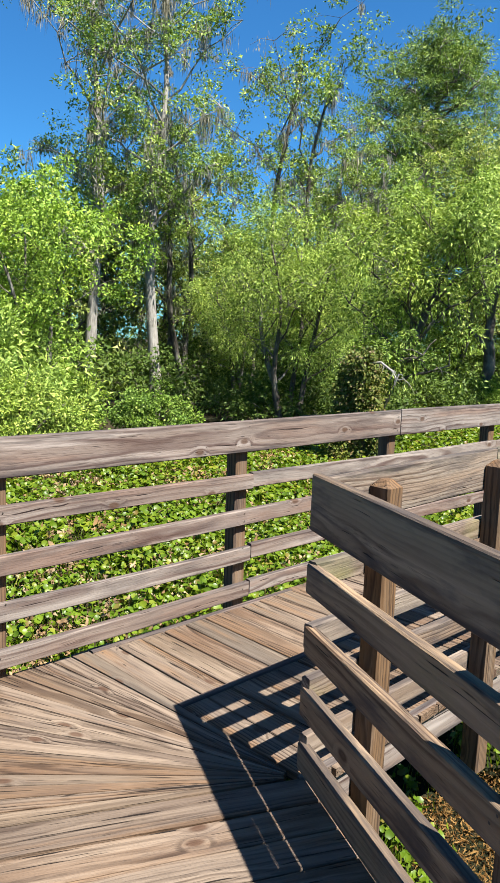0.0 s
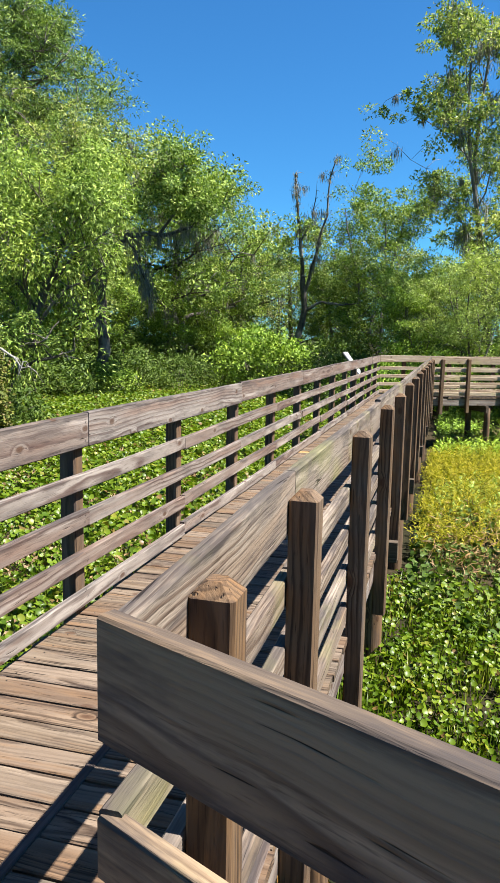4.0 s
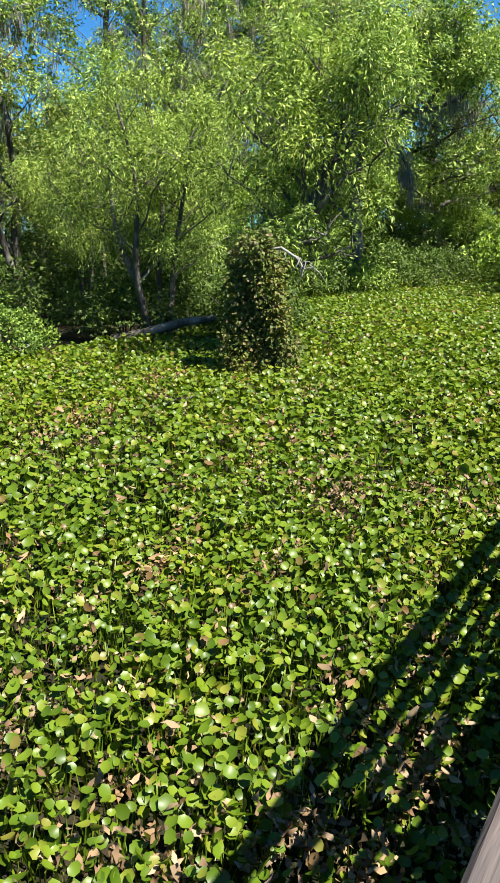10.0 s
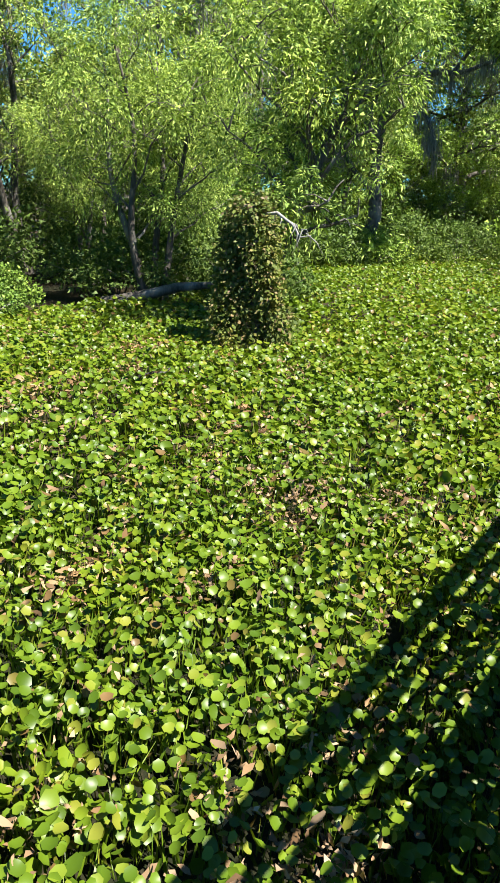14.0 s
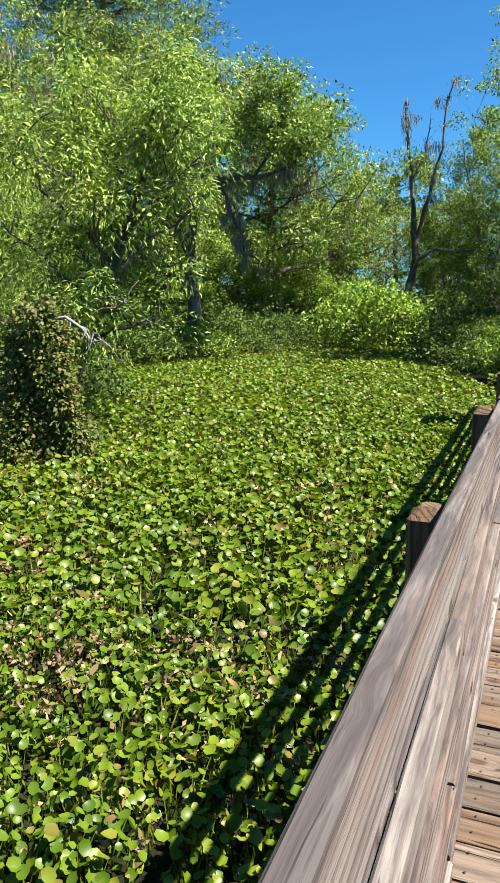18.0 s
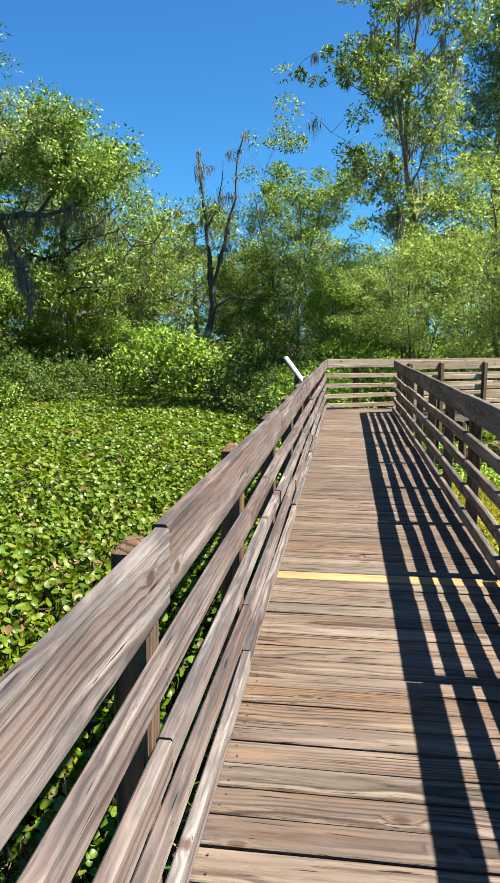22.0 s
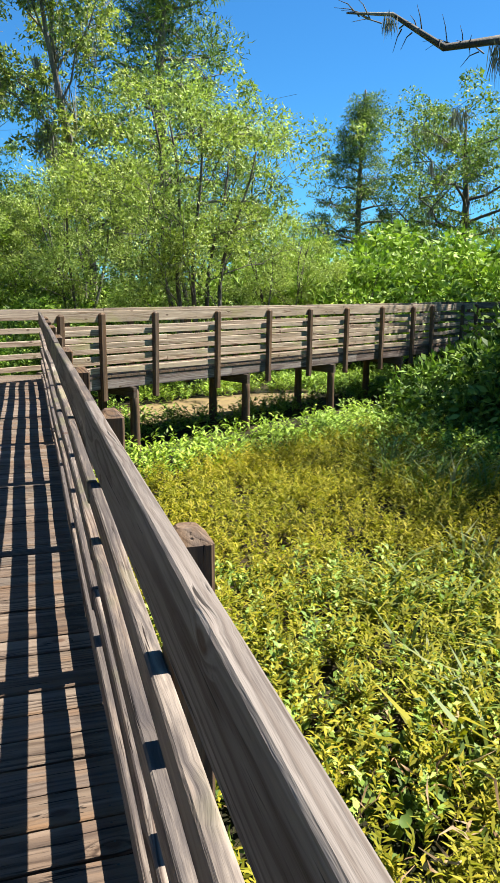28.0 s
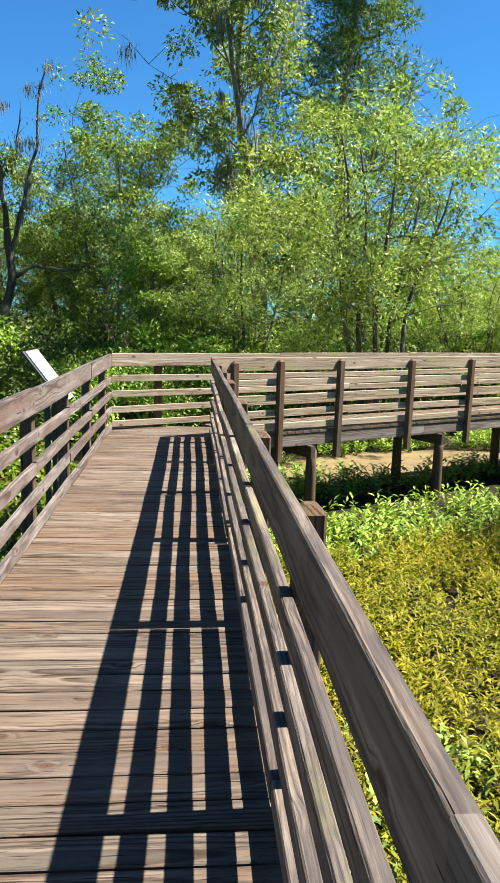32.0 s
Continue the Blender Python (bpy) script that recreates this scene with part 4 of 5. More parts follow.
again(broad_a, -5.4, 48.5, 200, 0.62)
again(broad_a, 0.6, 36.5, 150, 0.5)
moss_front = put(tree("mossy_tree", 24, 14.2, 3.6, 2.25, 0.17, OLIVE, "tall airy tree with small olive leaves and moss strands", core=3, leaf=(0.11, 0.065), clumps=330, per=105, clump_r=0.40, shape="column", stems=2, lean=(-0.6, 0.0), limbs=26, moss=70, moss_len=(0.4, 2.0), sparse=0.05, up=0.9, group="mossy trees"), 3.45, 35.5, 15, 1.22)
cypress_b = put(tree("cypress_tree", 32, 16.8, 4.5, 3.9, 0.30, NEEDLE, "tall narrow cypress, feathery blue-green crown", core=8, leaf=(0.18, 0.04), clumps=320, per=105, clump_r=0.58, droop=0.1, flat=0.5, shape="cone", limbs=34, up=0.4, group="cypress trees"), 7.55, 41.0, 0, 1.27)
shrub_tree = put(tree("shrub_tree", 71, 7.3, 1.3, 3.0, 0.17, SHRUB, "large rounded light green shrub tree with many slim stems", leaf=(0.095, 0.042), clumps=320, per=105, clump_r=0.46, droop=0.2, stems=6, limbs=36, bark=DARK_BARK, up=0.6, group="shrub trees"), 5.7, 28.0, 0)
again(shrub_tree, 9.2, 31.5, 120, 0.62)
again(shrub_tree, 2.6, 31.6, 220, 0.78)
again(bank_tree, 0.4, 33.6, 80, 0.66)
for x, y, tn, sz in ((13.0, 34.0, 40, 0.72), (16.5, 34.5, 190, 0.78), (19.5, 35.0, 300, 0.72), (23.5, 33.5, 70, 0.7), (11.5, 38.0, 250, 0.8)):
    again(shrub_tree, x, y, tn, sz * 0.64)
for x, y, s in ((12.6, 32.6, 1.25), (15.4, 33.2, 1.45), (18.6, 33.0, 1.4), (21.6, 32.2, 1.5), (14.0, 36.5, 1.7), (18.0, 37.0, 1.8), (24.5, 31.5, 1.5), (10.2, 34.2, 1.4)):
    far_shrubs.append((x, y, s))
again(cypress_b, 20.8, 50.0, 90, 0.95)
again(oak_a, 23.5, 43.5, 220, 1.1)
shade_oak = put(tree("spreading_tree", 42, 14.5, 7.0, 4.6, 0.42, BROAD, "large dark oak with long bare limbs and moss", leaf=(0.16, 0.09), clumps=260, per=70, clump_r=0.8, limbs=18, moss=44, moss_len=(0.5, 1.5), bark=DARK_BARK, up=0.2, sparse=0.2), 20.5, 26.5, 30)

limb = Tubes()
limb.add([(-0.6, 0.1, 6.8), (-3.0, 0.5, 8.0), (-5.2, 0.7, 8.4), (-6.8, 1.0, 9.2), (-8.4, 1.2, 8.9), (-9.8, 1.6, 9.7), (-11.0, 1.9, 9.7)], [0.22, 0.19, 0.16, 0.13, 0.10, 0.06, 0.025], 7)
lr = random.Random(17)
for q in range(34):
    u = lr.uniform(0.25, 1.0)
    p0 = Vector((-0.6 - 10.4 * u, 0.1 + 1.8 * u, 7.5 + 2.2 * u))
    p1 = p0 + Vector((lr.uniform(-0.9, 0.1), lr.uniform(-0.8, 0.8), lr.uniform(-0.5, 0.5)))
    limb.add([p0, p0.lerp(p1, 0.5) + Vector((0, 0, 0.1)), p1], [0.022, 0.014, 0.005], 4)
part("limb", limb.mesh("limb", DARK_BARK), shade_oak, pose(0.2, -0.4, 0.35, 0, 0, -30), "long bare crooked limb")
part("moss", moss_mesh(np.random.RandomState(6), [(-2.9, 0.5, 7.9), (-3.6, 0.6, 8.1), (-5.0, 0.7, 8.3), (-6.2, 0.9, 8.8), (-2.4, 0.4, 7.7), (-4.2, 0.6, 8.2), (-5.6, 0.8, 8.5), (-6.8, 1.0, 9.1), (-9.9, 1.6, 9.6)], 90, 0.6, 2.2, 0.02), shade_oak, pose(0.2, -0.4, 0.35, 0, 0, -30), "grey hanging moss")

# ---- the woods behind, all round the place ----
wood_a = put(tree("woodland_tree", 66, 11.5, 1.2, 4.0, 0.24, OLIVE, "leafy tree in the wood behind the swamp", leaf=(0.22, 0.12), clumps=110, per=40, clump_r=0.95, limbs=10, up=0.6, bark=DARK_BARK, group="woodland trees"), -26.0, 33.0, 0)
wood_b = put(tree("woodland_tree", 67, 10.5, 1.0, 3.6, 0.22, BROAD, "dark leafy tree in the wood behind the swamp", leaf=(0.22, 0.12), clumps=110, per=40, clump_r=0.9, limbs=10, up=0.6, moss=24, moss_len=(0.5, 1.8), bark=DARK_BARK, group="woodland trees"), -27.0, 24.0, 0)
wr = random.Random(99)
for ring, dist in ((0, 47), (1, 58)):
    for i in range(25):
        az = math.radians(-80 + i * 6.5 + wr.uniform(-1.5, 1.5) + ring * 2.7)
        deg = math.degrees(az)
        x, y = 2 - math.sin(az) * dist * wr.uniform(0.95, 1.06), 5 + math.cos(az) * dist * wr.uniform(0.95, 1.06)
        if -16 > deg > -75 and ring == 0:
            continue
        size = wr.uniform(0.8, 1.02) * (0.82, 0.95)[ring] * (0.72 if deg < -14 else 1.0)
        again(wr.choice((wood_a, wood_b)), x, y, wr.uniform(0, 360), size)
for x, y, sz in ((-24.0, 20.5, 0.62), (-23.0, 24.0, 0.7), (-25.5, 12.5, 0.66), (-24.5, 28.5, 0.7), (-14.0, 48.0, 0.75), (-5.5, 52.0, 0.8), (-9.6, 53.0, 0.98), (-1.0, 48.0, 0.75), (2.0, 44.0, 0.7), (6.5, 43.0, 0.62), (-22.0, 6.0, 0.6), (-24.0, 14.8, 0.75), (-23.6, 11.2, 0.7), (-27.0, 18.0, 0.95), (-26.5, 21.8, 0.95), (-28.0, 13.6, 0.95)):
    again(wr.choice((wood_a, wood_b)), x, y, wr.uniform(0, 360), sz)

# ---- bushes ----
b_bright = put(bush("bush", 81, 2.6, 3.4, BRIGHT, "rounded bright green bush on the pond bank", leaf=(0.15, 0.095), clumps=110, per=60, clump_r=0.46, group="bank bushes"), -8.3, 39.6, 0, 1.17)
b_left = put(bush("bush", 82, 2.1, 2.7, WILLOW, "dense leafy bush hanging over the pond", leaf=(0.12, 0.036), clumps=130, per=120, clump_r=0.38, corners=4, group="bank bushes"), -12.6, 6.8, 0, 0.85)
b_small = put(bush("bush", 83, 1.5, 1.9, BANK, "low green bush with vines at the pond edge", leaf=(0.09, 0.06), clumps=100, per=110, clump_r=0.32, corners=4, group="bank bushes"), -14.0, 12.0, 0, 0.8)
b_dark = put(bush("bush", 84, 2.2, 1.9, BANK, "dark glossy shrub with large leaves in the shade", leaf=(0.20, 0.085), clumps=130, per=50, clump_r=0.45, corners=4, group="bank bushes"), 10.9, 22.0, 0, 0.92)
b_under = put(bush("bush", 85, 2.4, 2.6, SHADE_DEEP, "undergrowth at the foot of the trees, shade put into its leaf colour", leaf=(0.15, 0.09), clumps=85, per=34, clump_r=0.5, group="undergrowth"), -16.0, 23.5)
for x, y, s in far_shrubs:
    again(b_bright, x, y, 40 * x, s)
again(b_left, -13.4, 4.4, 120, 1.1)
again(b_small, -15.8, 9.8, 60, 0.95)
again(b_left, -15.2, 7.4, 200, 1.3)
for x, y, s in ((-19.0, 41.0, 0.8), (-21.5, 37.5, 0.9), (-12.0, 46.5, 0.8), (-13.5, 31.2, 0.55), (0.2, 32.6, 0.9), (2.6, 32.0, 0.8), (1.2, 29.5, 0.8), (-0.4, 27.6, 0.65), (4.6, 31.8, 0.9)):
    again(b_bright, x, y, wr.uniform(0, 360), s)
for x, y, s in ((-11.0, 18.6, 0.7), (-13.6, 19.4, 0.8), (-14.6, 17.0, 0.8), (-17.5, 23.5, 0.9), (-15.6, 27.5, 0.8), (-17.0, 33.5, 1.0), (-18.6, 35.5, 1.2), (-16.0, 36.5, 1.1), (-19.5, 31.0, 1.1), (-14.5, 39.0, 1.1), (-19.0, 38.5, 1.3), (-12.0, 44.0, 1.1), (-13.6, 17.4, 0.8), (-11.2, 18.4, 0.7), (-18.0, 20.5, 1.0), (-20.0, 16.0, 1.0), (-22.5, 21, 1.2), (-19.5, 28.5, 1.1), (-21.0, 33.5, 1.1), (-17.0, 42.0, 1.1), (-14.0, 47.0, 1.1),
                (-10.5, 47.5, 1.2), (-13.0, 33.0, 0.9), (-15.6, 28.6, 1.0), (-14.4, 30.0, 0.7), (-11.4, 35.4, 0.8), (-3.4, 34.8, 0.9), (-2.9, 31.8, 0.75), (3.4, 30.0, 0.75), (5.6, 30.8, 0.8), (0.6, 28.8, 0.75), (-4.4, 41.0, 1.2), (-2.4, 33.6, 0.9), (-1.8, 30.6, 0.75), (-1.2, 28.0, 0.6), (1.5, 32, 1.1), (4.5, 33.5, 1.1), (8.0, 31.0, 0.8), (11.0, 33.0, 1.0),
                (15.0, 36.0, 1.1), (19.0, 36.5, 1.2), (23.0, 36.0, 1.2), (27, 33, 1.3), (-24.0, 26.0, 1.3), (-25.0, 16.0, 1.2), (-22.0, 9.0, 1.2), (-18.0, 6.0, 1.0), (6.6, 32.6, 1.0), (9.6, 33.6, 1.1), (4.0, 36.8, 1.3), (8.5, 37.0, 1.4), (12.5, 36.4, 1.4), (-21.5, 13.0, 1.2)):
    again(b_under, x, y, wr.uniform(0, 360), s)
for x, y, s in ((12.2, 20.6, 1.1), (13.6, 23.0, 1.2), (12.6, 18.0, 1.0)):
    again(b_dark, x, y, wr.uniform(0, 360), s)
# unseen trees added beside the walk to shade the ground
again(oak_a, 13.5, 8.0, 10, 0.8)
again(oak_a, 17.5, 20.5, 200, 0.9)
again(wood_a, 15.2, 17.0, 100, 0.95)
unseen_oak = put(tree("spreading_tree", 44, 15.5, 9.8, 3.6, 0.40, BROAD, "tall oak added out of view so that its high crown shades the weeds", leaf=(0.22, 0.12), clumps=95, per=46, clump_r=0.8, limbs=20, moss=60, moss_len=(0.4, 1.6), bark=DARK_BARK, up=0.15, group="spreading trees"), 15.5, 18.4, 0)
again(broad_a, 13.6, 3.0, 200, 0.75)

# vine-covered stump at the water's edge
def vine_column(name, seed, r, h, label):
    rs = np.random.RandomState(seed)
    rr = random.Random(seed)
    tb = Tubes()
    tb.add([(0, 0, -0.2), (0.1, 0.05, h * 0.5), (0.0, 0.15, h)], [r * 0.6, r * 0.5, r * 0.2], 8)
    cs = []
    for i in range(460):
        az, u = rr.uniform(0, 6.28), rr.random()
        ro = r * (1.1 - 0.55 * u) * (0.75 + 0.35 * math.sin(3 * az + 5 * u)) * rr.uniform(0.75, 1.15)
        cs.append((math.cos(az) * ro, math.sin(az) * ro, h * u))
    t = thing(name, label, "stump")
    part("trunk", tb.mesh("trunk", DARK_BARK), t)
    part("vines", clump_leaves(rs, cs, [0.2 * rr.uniform(0.6, 1.4) for _ in cs], 60, 0.075, 0.05, 0.7, VINE, "vines", flat=1.3, corners=4, core=2), t, label="yellowing vine leaves")
    return t


stump = put(vine_column("vine_stump", 91, 0.60, 2.6, "broken stump wrapped in yellowing vines at the water"), -7.6, 13.3)
twigs = Tubes()
tr = random.Random(23)
twigs.add([(0.15, 0.0, 2.45), (0.55, -0.05, 2.5), (0.9, -0.1, 2.32), (1.08, -0.14, 2.12), (1.3, -0.16, 2.16)], [0.035, 0.03, 0.024, 0.018, 0.008], 6)
for i in range(12):
    u = tr.uniform(0.3, 1.0)
    a = Vector((0.15 + 1.1 * u, -0.15 * u, 2.5 - 0.34 * u * u))
    e = a + Vector((tr.uniform(-0.15, 0.3), tr.uniform(-0.2, 0.2), tr.uniform(-0.4, 0.12)))
    twigs.add([a, a.lerp(e, 0.5) + Vector((0.03, 0, 0.04)), e], [0.012, 0.009, 0.004], 4)
part("dead_branch", twigs.mesh("dead_branch", PALE_BARK), stump, None, "bare grey dead branch")
stick = Tubes()
stick.add([(0, 0, -0.1), (0.12, 0.25, 0.12), (0.1, 0.55, 0.2), (-0.02, 0.8, 0.17), (-0.08, 0.95, 0.28)], [0.05, 0.05, 0.045, 0.04, 0.02], 7)
tagged(part("driftwood", stick.mesh("driftwood", plain("wet_black_wood", (0.012, 0.010, 0.009), 0.6)), None, pose(-7.45, 9.95, MAT_Z + 0.10, 0, 0, -50) @ Matrix.Scale(0.62, 4)), "black bent piece of driftwood among the leaves", "driftwood")
log = Tubes()
log.add([(0, 0, 0.1), (1.2, 0.5, 0.35), (2.6, 0.9, 0.75), (3.8, 1.1, 0.9)], [0.22, 0.2, 0.17, 0.12], 9)
tagged(part("fallen_log", log.mesh("fallen_log", DARK_BARK), None, pose(-13.4, 15.2, MAT_Z + 0.05, 0, 0, 10) @ Matrix.Scale(0.7, 4)), "dark fallen log under the willows", "log")

# ---- ground, water plants, ground cover ----
m_ground, nt, gb = node_mat("wet_soil")
tc = nt.nodes.new("ShaderNodeTexCoord")
g1 = add(nt, "ShaderNodeTexNoise", Scale=0.35, Detail=6.0)
g2 = add(nt, "ShaderNodeTexNoise", Scale=9.0, Detail=6.0, Roughness=0.7)
for g in (g1, g2):
    nt.links.new(tc.outputs["Object"], g.inputs["Vector"])
gc = mixc(nt, (0.012, 0.014, 0.006), (0.04, 0.029, 0.016), ramp(nt, g1.outputs["Fac"], [(0.42, (0, 0, 0)), (0.6, (1, 1, 1))]))
gc = mixc(nt, gc, (0.05, 0.036, 0.022), mathn(nt, "MULTIPLY", ramp(nt, g2.outputs["Fac"], [(0.52, (0, 0, 0)), (0.7, (1, 1, 1))]), 0.7))
nt.links.new(gc, gb.inputs["Base Color"])
gb.inputs["Roughness"].default_value = 1.0
gb.inputs["Specular IOR Level"].default_value = 0.1
gbump = add(nt, "ShaderNodeBump", Strength=0.7, Distance=0.05)
nt.links.new(g2.outputs["Fac"], gbump.inputs["Height"])
nt.links.new(gbump.outputs[0], gb.inputs["Normal"])
gv, gf = [], []
xs = [-900, -300, -120] + [-60 + 4 * i for i in range(31)] + [120, 300, 900]
ys = [-900, -300, -120] + [-60 + 4 * i for i in range(41)] + [160, 300, 900]
for yy in ys:
    for xx in xs:
        far = max(0.0, math.hypot(xx + 4, yy - 18) - 42)
        gv.append((xx, yy, MAT_Z - 0.10 + 0.04 * math.sin(xx * 1.7) * math.cos(yy * 1.3) + min(1.5, far * 0.03)))
nx = len(xs)
for j in range(len(ys) - 1):
    for i in range(nx - 1):
        gf.append((j * nx + i, j * nx + i + 1, (j + 1) * nx + i + 1, (j + 1) * nx + i))
tagged(part("ground", mesh_of("ground", gv, gf, m_ground, smooth=True)), "dark wet soil and mud under the plants", "ground", kind="structure")

HYA = leaf_material("hyacinth_leaves", [(0.0, (0.044, 0.083, 0.005)), (0.45, (0.084, 0.139, 0.008)), (0.82, (0.125, 0.180, 0.012)), (0.95, (0.165, 0.180, 0.023)), (0.98, (0.111, 0.075, 0.023)), (1.0, (0.152, 0.093, 0.039))], 0.24, 0.26, 0.40)
HYA_DEAD = leaf_material("dead_hyacinth", [(0.0, (0.100, 0.058, 0.027)), (0.5, (0.228, 0.150, 0.084)), (1.0, (0.345, 0.255, 0.165))], 0.15, 0.15, 0.85)
WEED = leaf_material("weed_leaves", [(0.0, (0.088, 0.098, 0.008)), (0.5, (0.208, 0.206, 0.015)), (1.0, (0.335, 0.288, 0.036))], 0.32, 0.12, 0.6)
GRASS = leaf_material("grass_blades", [(0.0, (0.082, 0.125, 0.019)), (0.6, (0.125, 0.169, 0.032)), (1.0, (0.207, 0.207, 0.082))], 0.35, 0.3, 0.5)


def field(x, y, s, seed):
    return np.array([noise.noise((a * s + seed, b * s - seed, seed * 0.37)) for a, b in zip(x, y)])


def pads_mesh(name, rs, x, y, z, size, mat, sides=7, stalk=True, tilt=0.8, face=None):
    """Rounded, cupped leaves on short stalks: a fan of corners round a sunken middle. face: where each leaf looks, else at random."""
    n = len(x)
    if face is None:
        az = rs.uniform(0, 2 * np.pi, n)
        tl = np.abs(rs.normal(0.75, tilt, n)).clip(0, 1.45)
        up = unit(np.stack([np.sin(tl) * np.cos(az) + 0.18, np.sin(tl) * np.sin(az), np.cos(tl)], 1))
    else:
        up = unit(face)
    ref = unit(np.cross(up, rs.normal(size=(n, 3))))
    bi = np.cross(up, ref)
    c = np.stack([x, y, z], 1)
    per = sides + 1
    v = np.zeros((n, per + (3 if stalk else 0), 3))
    v[:, 0] = c - up * size[:, None] * 0.16
    for k in range(sides):
        q = 2 * np.pi * k / sides
        rad = size * (0.5 + 0.05 * np.cos(2 * q) - (0.06 if k == 0 else 0))
        bend = size * 0.06 * np.cos(2 * q)
        v[:, 1 + k] = c + ref * (np.cos(q) * rad)[:, None] + bi * (np.sin(q) * rad * 0.9)[:, None] + up * bend[:, None]
    tri = []
    for k in range(sides):
        tri.append((0, 1 + k, 1 + (k + 1) % sides))
    if stalk:
        root = c + np.stack([rs.normal(0, 0.05, n), rs.normal(0, 0.05, n), np.full(n, -0.24)], 1)
        v[:, per] = root - ref * 0.010
        v[:, per + 1] = root + ref * 0.010
        v[:, per + 2] = v[:, 0]
        tri.append((per, per + 1, 1))
        v[:, per + 2] = v[:, 1]
    tri = np.array(tri)
    m_per = v.shape[1]
    f = (tri[None] + (np.arange(n) * m_per)[:, None, None]).reshape(-1)
    me = bpy.data.meshes.new(name)
    me.vertices.add(n * m_per)
    me.vertices.foreach_set("co", v.astype(np.float32).ravel())
    me.loops.add(len(f))
    me.loops.foreach_set("vertex_index", f.astype(np.int32))
    me.polygons.add(len(f) // 3)
    me.polygons.foreach_set("loop_start", np.arange(0, len(f), 3, dtype=np.int32))
    me.polygons.foreach_set("loop_total", np.full(len(f) // 3, 3, np.int32))
    me.polygons.foreach_set("use_smooth", np.ones(len(f) // 3, bool))
    me.materials.append(mat)
    me.update(calc_edges=True)
    return me


def rosettes(rs, x, y, leaves):
    """Plants of several leaves each round the given places: leaf places, heights over the mat and the way each leaf faces."""
    i = np.repeat(np.arange(len(x)), leaves)
    n = len(i)
    az = rs.uniform(0, 2 * np.pi, n)
    lean = np.abs(rs.normal(0.78, 0.34, n)).clip(0.05, 1.45)
    tall = rs.uniform(0.75, 1.3, len(x))[i] * rs.uniform(0.13, 0.25, n)
    reach = np.sin(lean) * tall * 0.75
    px, py = x[i] + np.cos(az) * reach, y[i] + np.sin(az) * reach
    face = np.stack([np.cos(az) * np.sin(lean), np.sin(az) * np.sin(lean), 0.10 + np.cos(lean)], 1) + rs.normal(0, 0.22, (n, 3)) + np.array([0.10, 0, 0])
    return px, py, tall * np.cos(lean * 0.8), face


def scatter(rs, x0, x1, y0, y1, density):
    n = int((x1 - x0) * (y1 - y0) * density)
    return rs.uniform(x0, x1, n), rs.uniform(y0, y1, n)


def in_pond(x, y):
    """Open water plants: left of the walk as far as the banks."""
    left_bank = np.where(y < 13, -14.4 + 0.10 * (y - 8), np.where(y < 15.5, -13.5, -12.0 - 0.33 * (y - 15)))
    left_bank = np.maximum(left_bank, -21.5)
    right_bank = np.where(y < 21, 0.1, -0.2 - 0.33 * (y - 21))
    return (x > left_bank) & (x < right_bank) & (y < 45)


rs = np.random.RandomState(5)
near = [scatter(rs, -4.6, 0.1, -1.0, 8.5, 84), scatter(rs, -4.6, 0.1, -5.0, -1.0, 40), scatter(rs, -14.6, -4.6, -5.0, 14.0, 44), scatter(rs, -4.6, 0.1, 8.5, 21.0, 46), scatter(rs, -8.0, -4.6, 14.0, 17.0, 36)]
x, y = np.concatenate([a for a, _ in near]), np.concatenate([b for _, b in near])
ok = in_pond(x, y) & (y > -3.6 + 2.2 * field(x, y, 0.45, 8.0))
x, y = x[ok], y[ok]
x, y, rise, face = rosettes(rs, x, y, 6)
close = (x > -4.6) & (y < 8.5)
dead = 0.55 * field(x, y, 0.6, 3.1) + 0.75 * field(x, y, 2.6, 7.7) + rs.normal(0, 0.26, len(x))
is_dead = dead > 0.36 + 0.045 * np.maximum(0, y - 6.0) + 0.03 * np.maximum(0, -x - 6.5)
h = MAT_Z + 0.02 + 0.05 * field(x, y, 1.3, 1.9) + rise
s = rs.uniform(0.045, 0.085, len(x)) * np.where(close, 1.0, 1.32) * np.where(rs.uniform(size=len(x)) < 0.07, 1.3, 1.0)
g = ~is_dead
tagged(part("water_hyacinth", pads_mesh("water_hyacinth", rs, x[g], y[g], h[g], s[g], HYA, sides=7, face=face[g])), "dense mat of round glossy water hyacinth leaves on the pond", "water plants", kind="stuff")


def ribbons_mesh(name, rs, p, length, width, mat):
    """Crumpled dry leaves: bent and twisted strips of three segments."""
    n = len(p)
    d = unit(rs.normal(size=(n, 3)) * np.array([1, 1, 0.45]))
    v = np.zeros((n, 8, 3))
    c = p - d * length[:, None] / 2
    for k in range(4):
        side = unit(np.cross(d, rs.normal(size=(n, 3)))) * (width * (0.35, 1.0, 0.9, 0.25)[k] / 2)[:, None]
        v[:, 2 * k], v[:, 2 * k + 1] = c + side, c - side
        d = unit(d + rs.normal(size=(n, 3)) * 0.55)
        c = c + d * length[:, None] / 3
    quads = np.array([(0, 1, 3, 2), (2, 3, 5, 4), (4, 5, 7, 6)])
    f = (quads[None] + (np.arange(n) * 8)[:, None, None]).reshape(-1, 4)
    return mesh_of(name, v.reshape(-1, 3).tolist(), f.tolist(), mat, smooth=True)


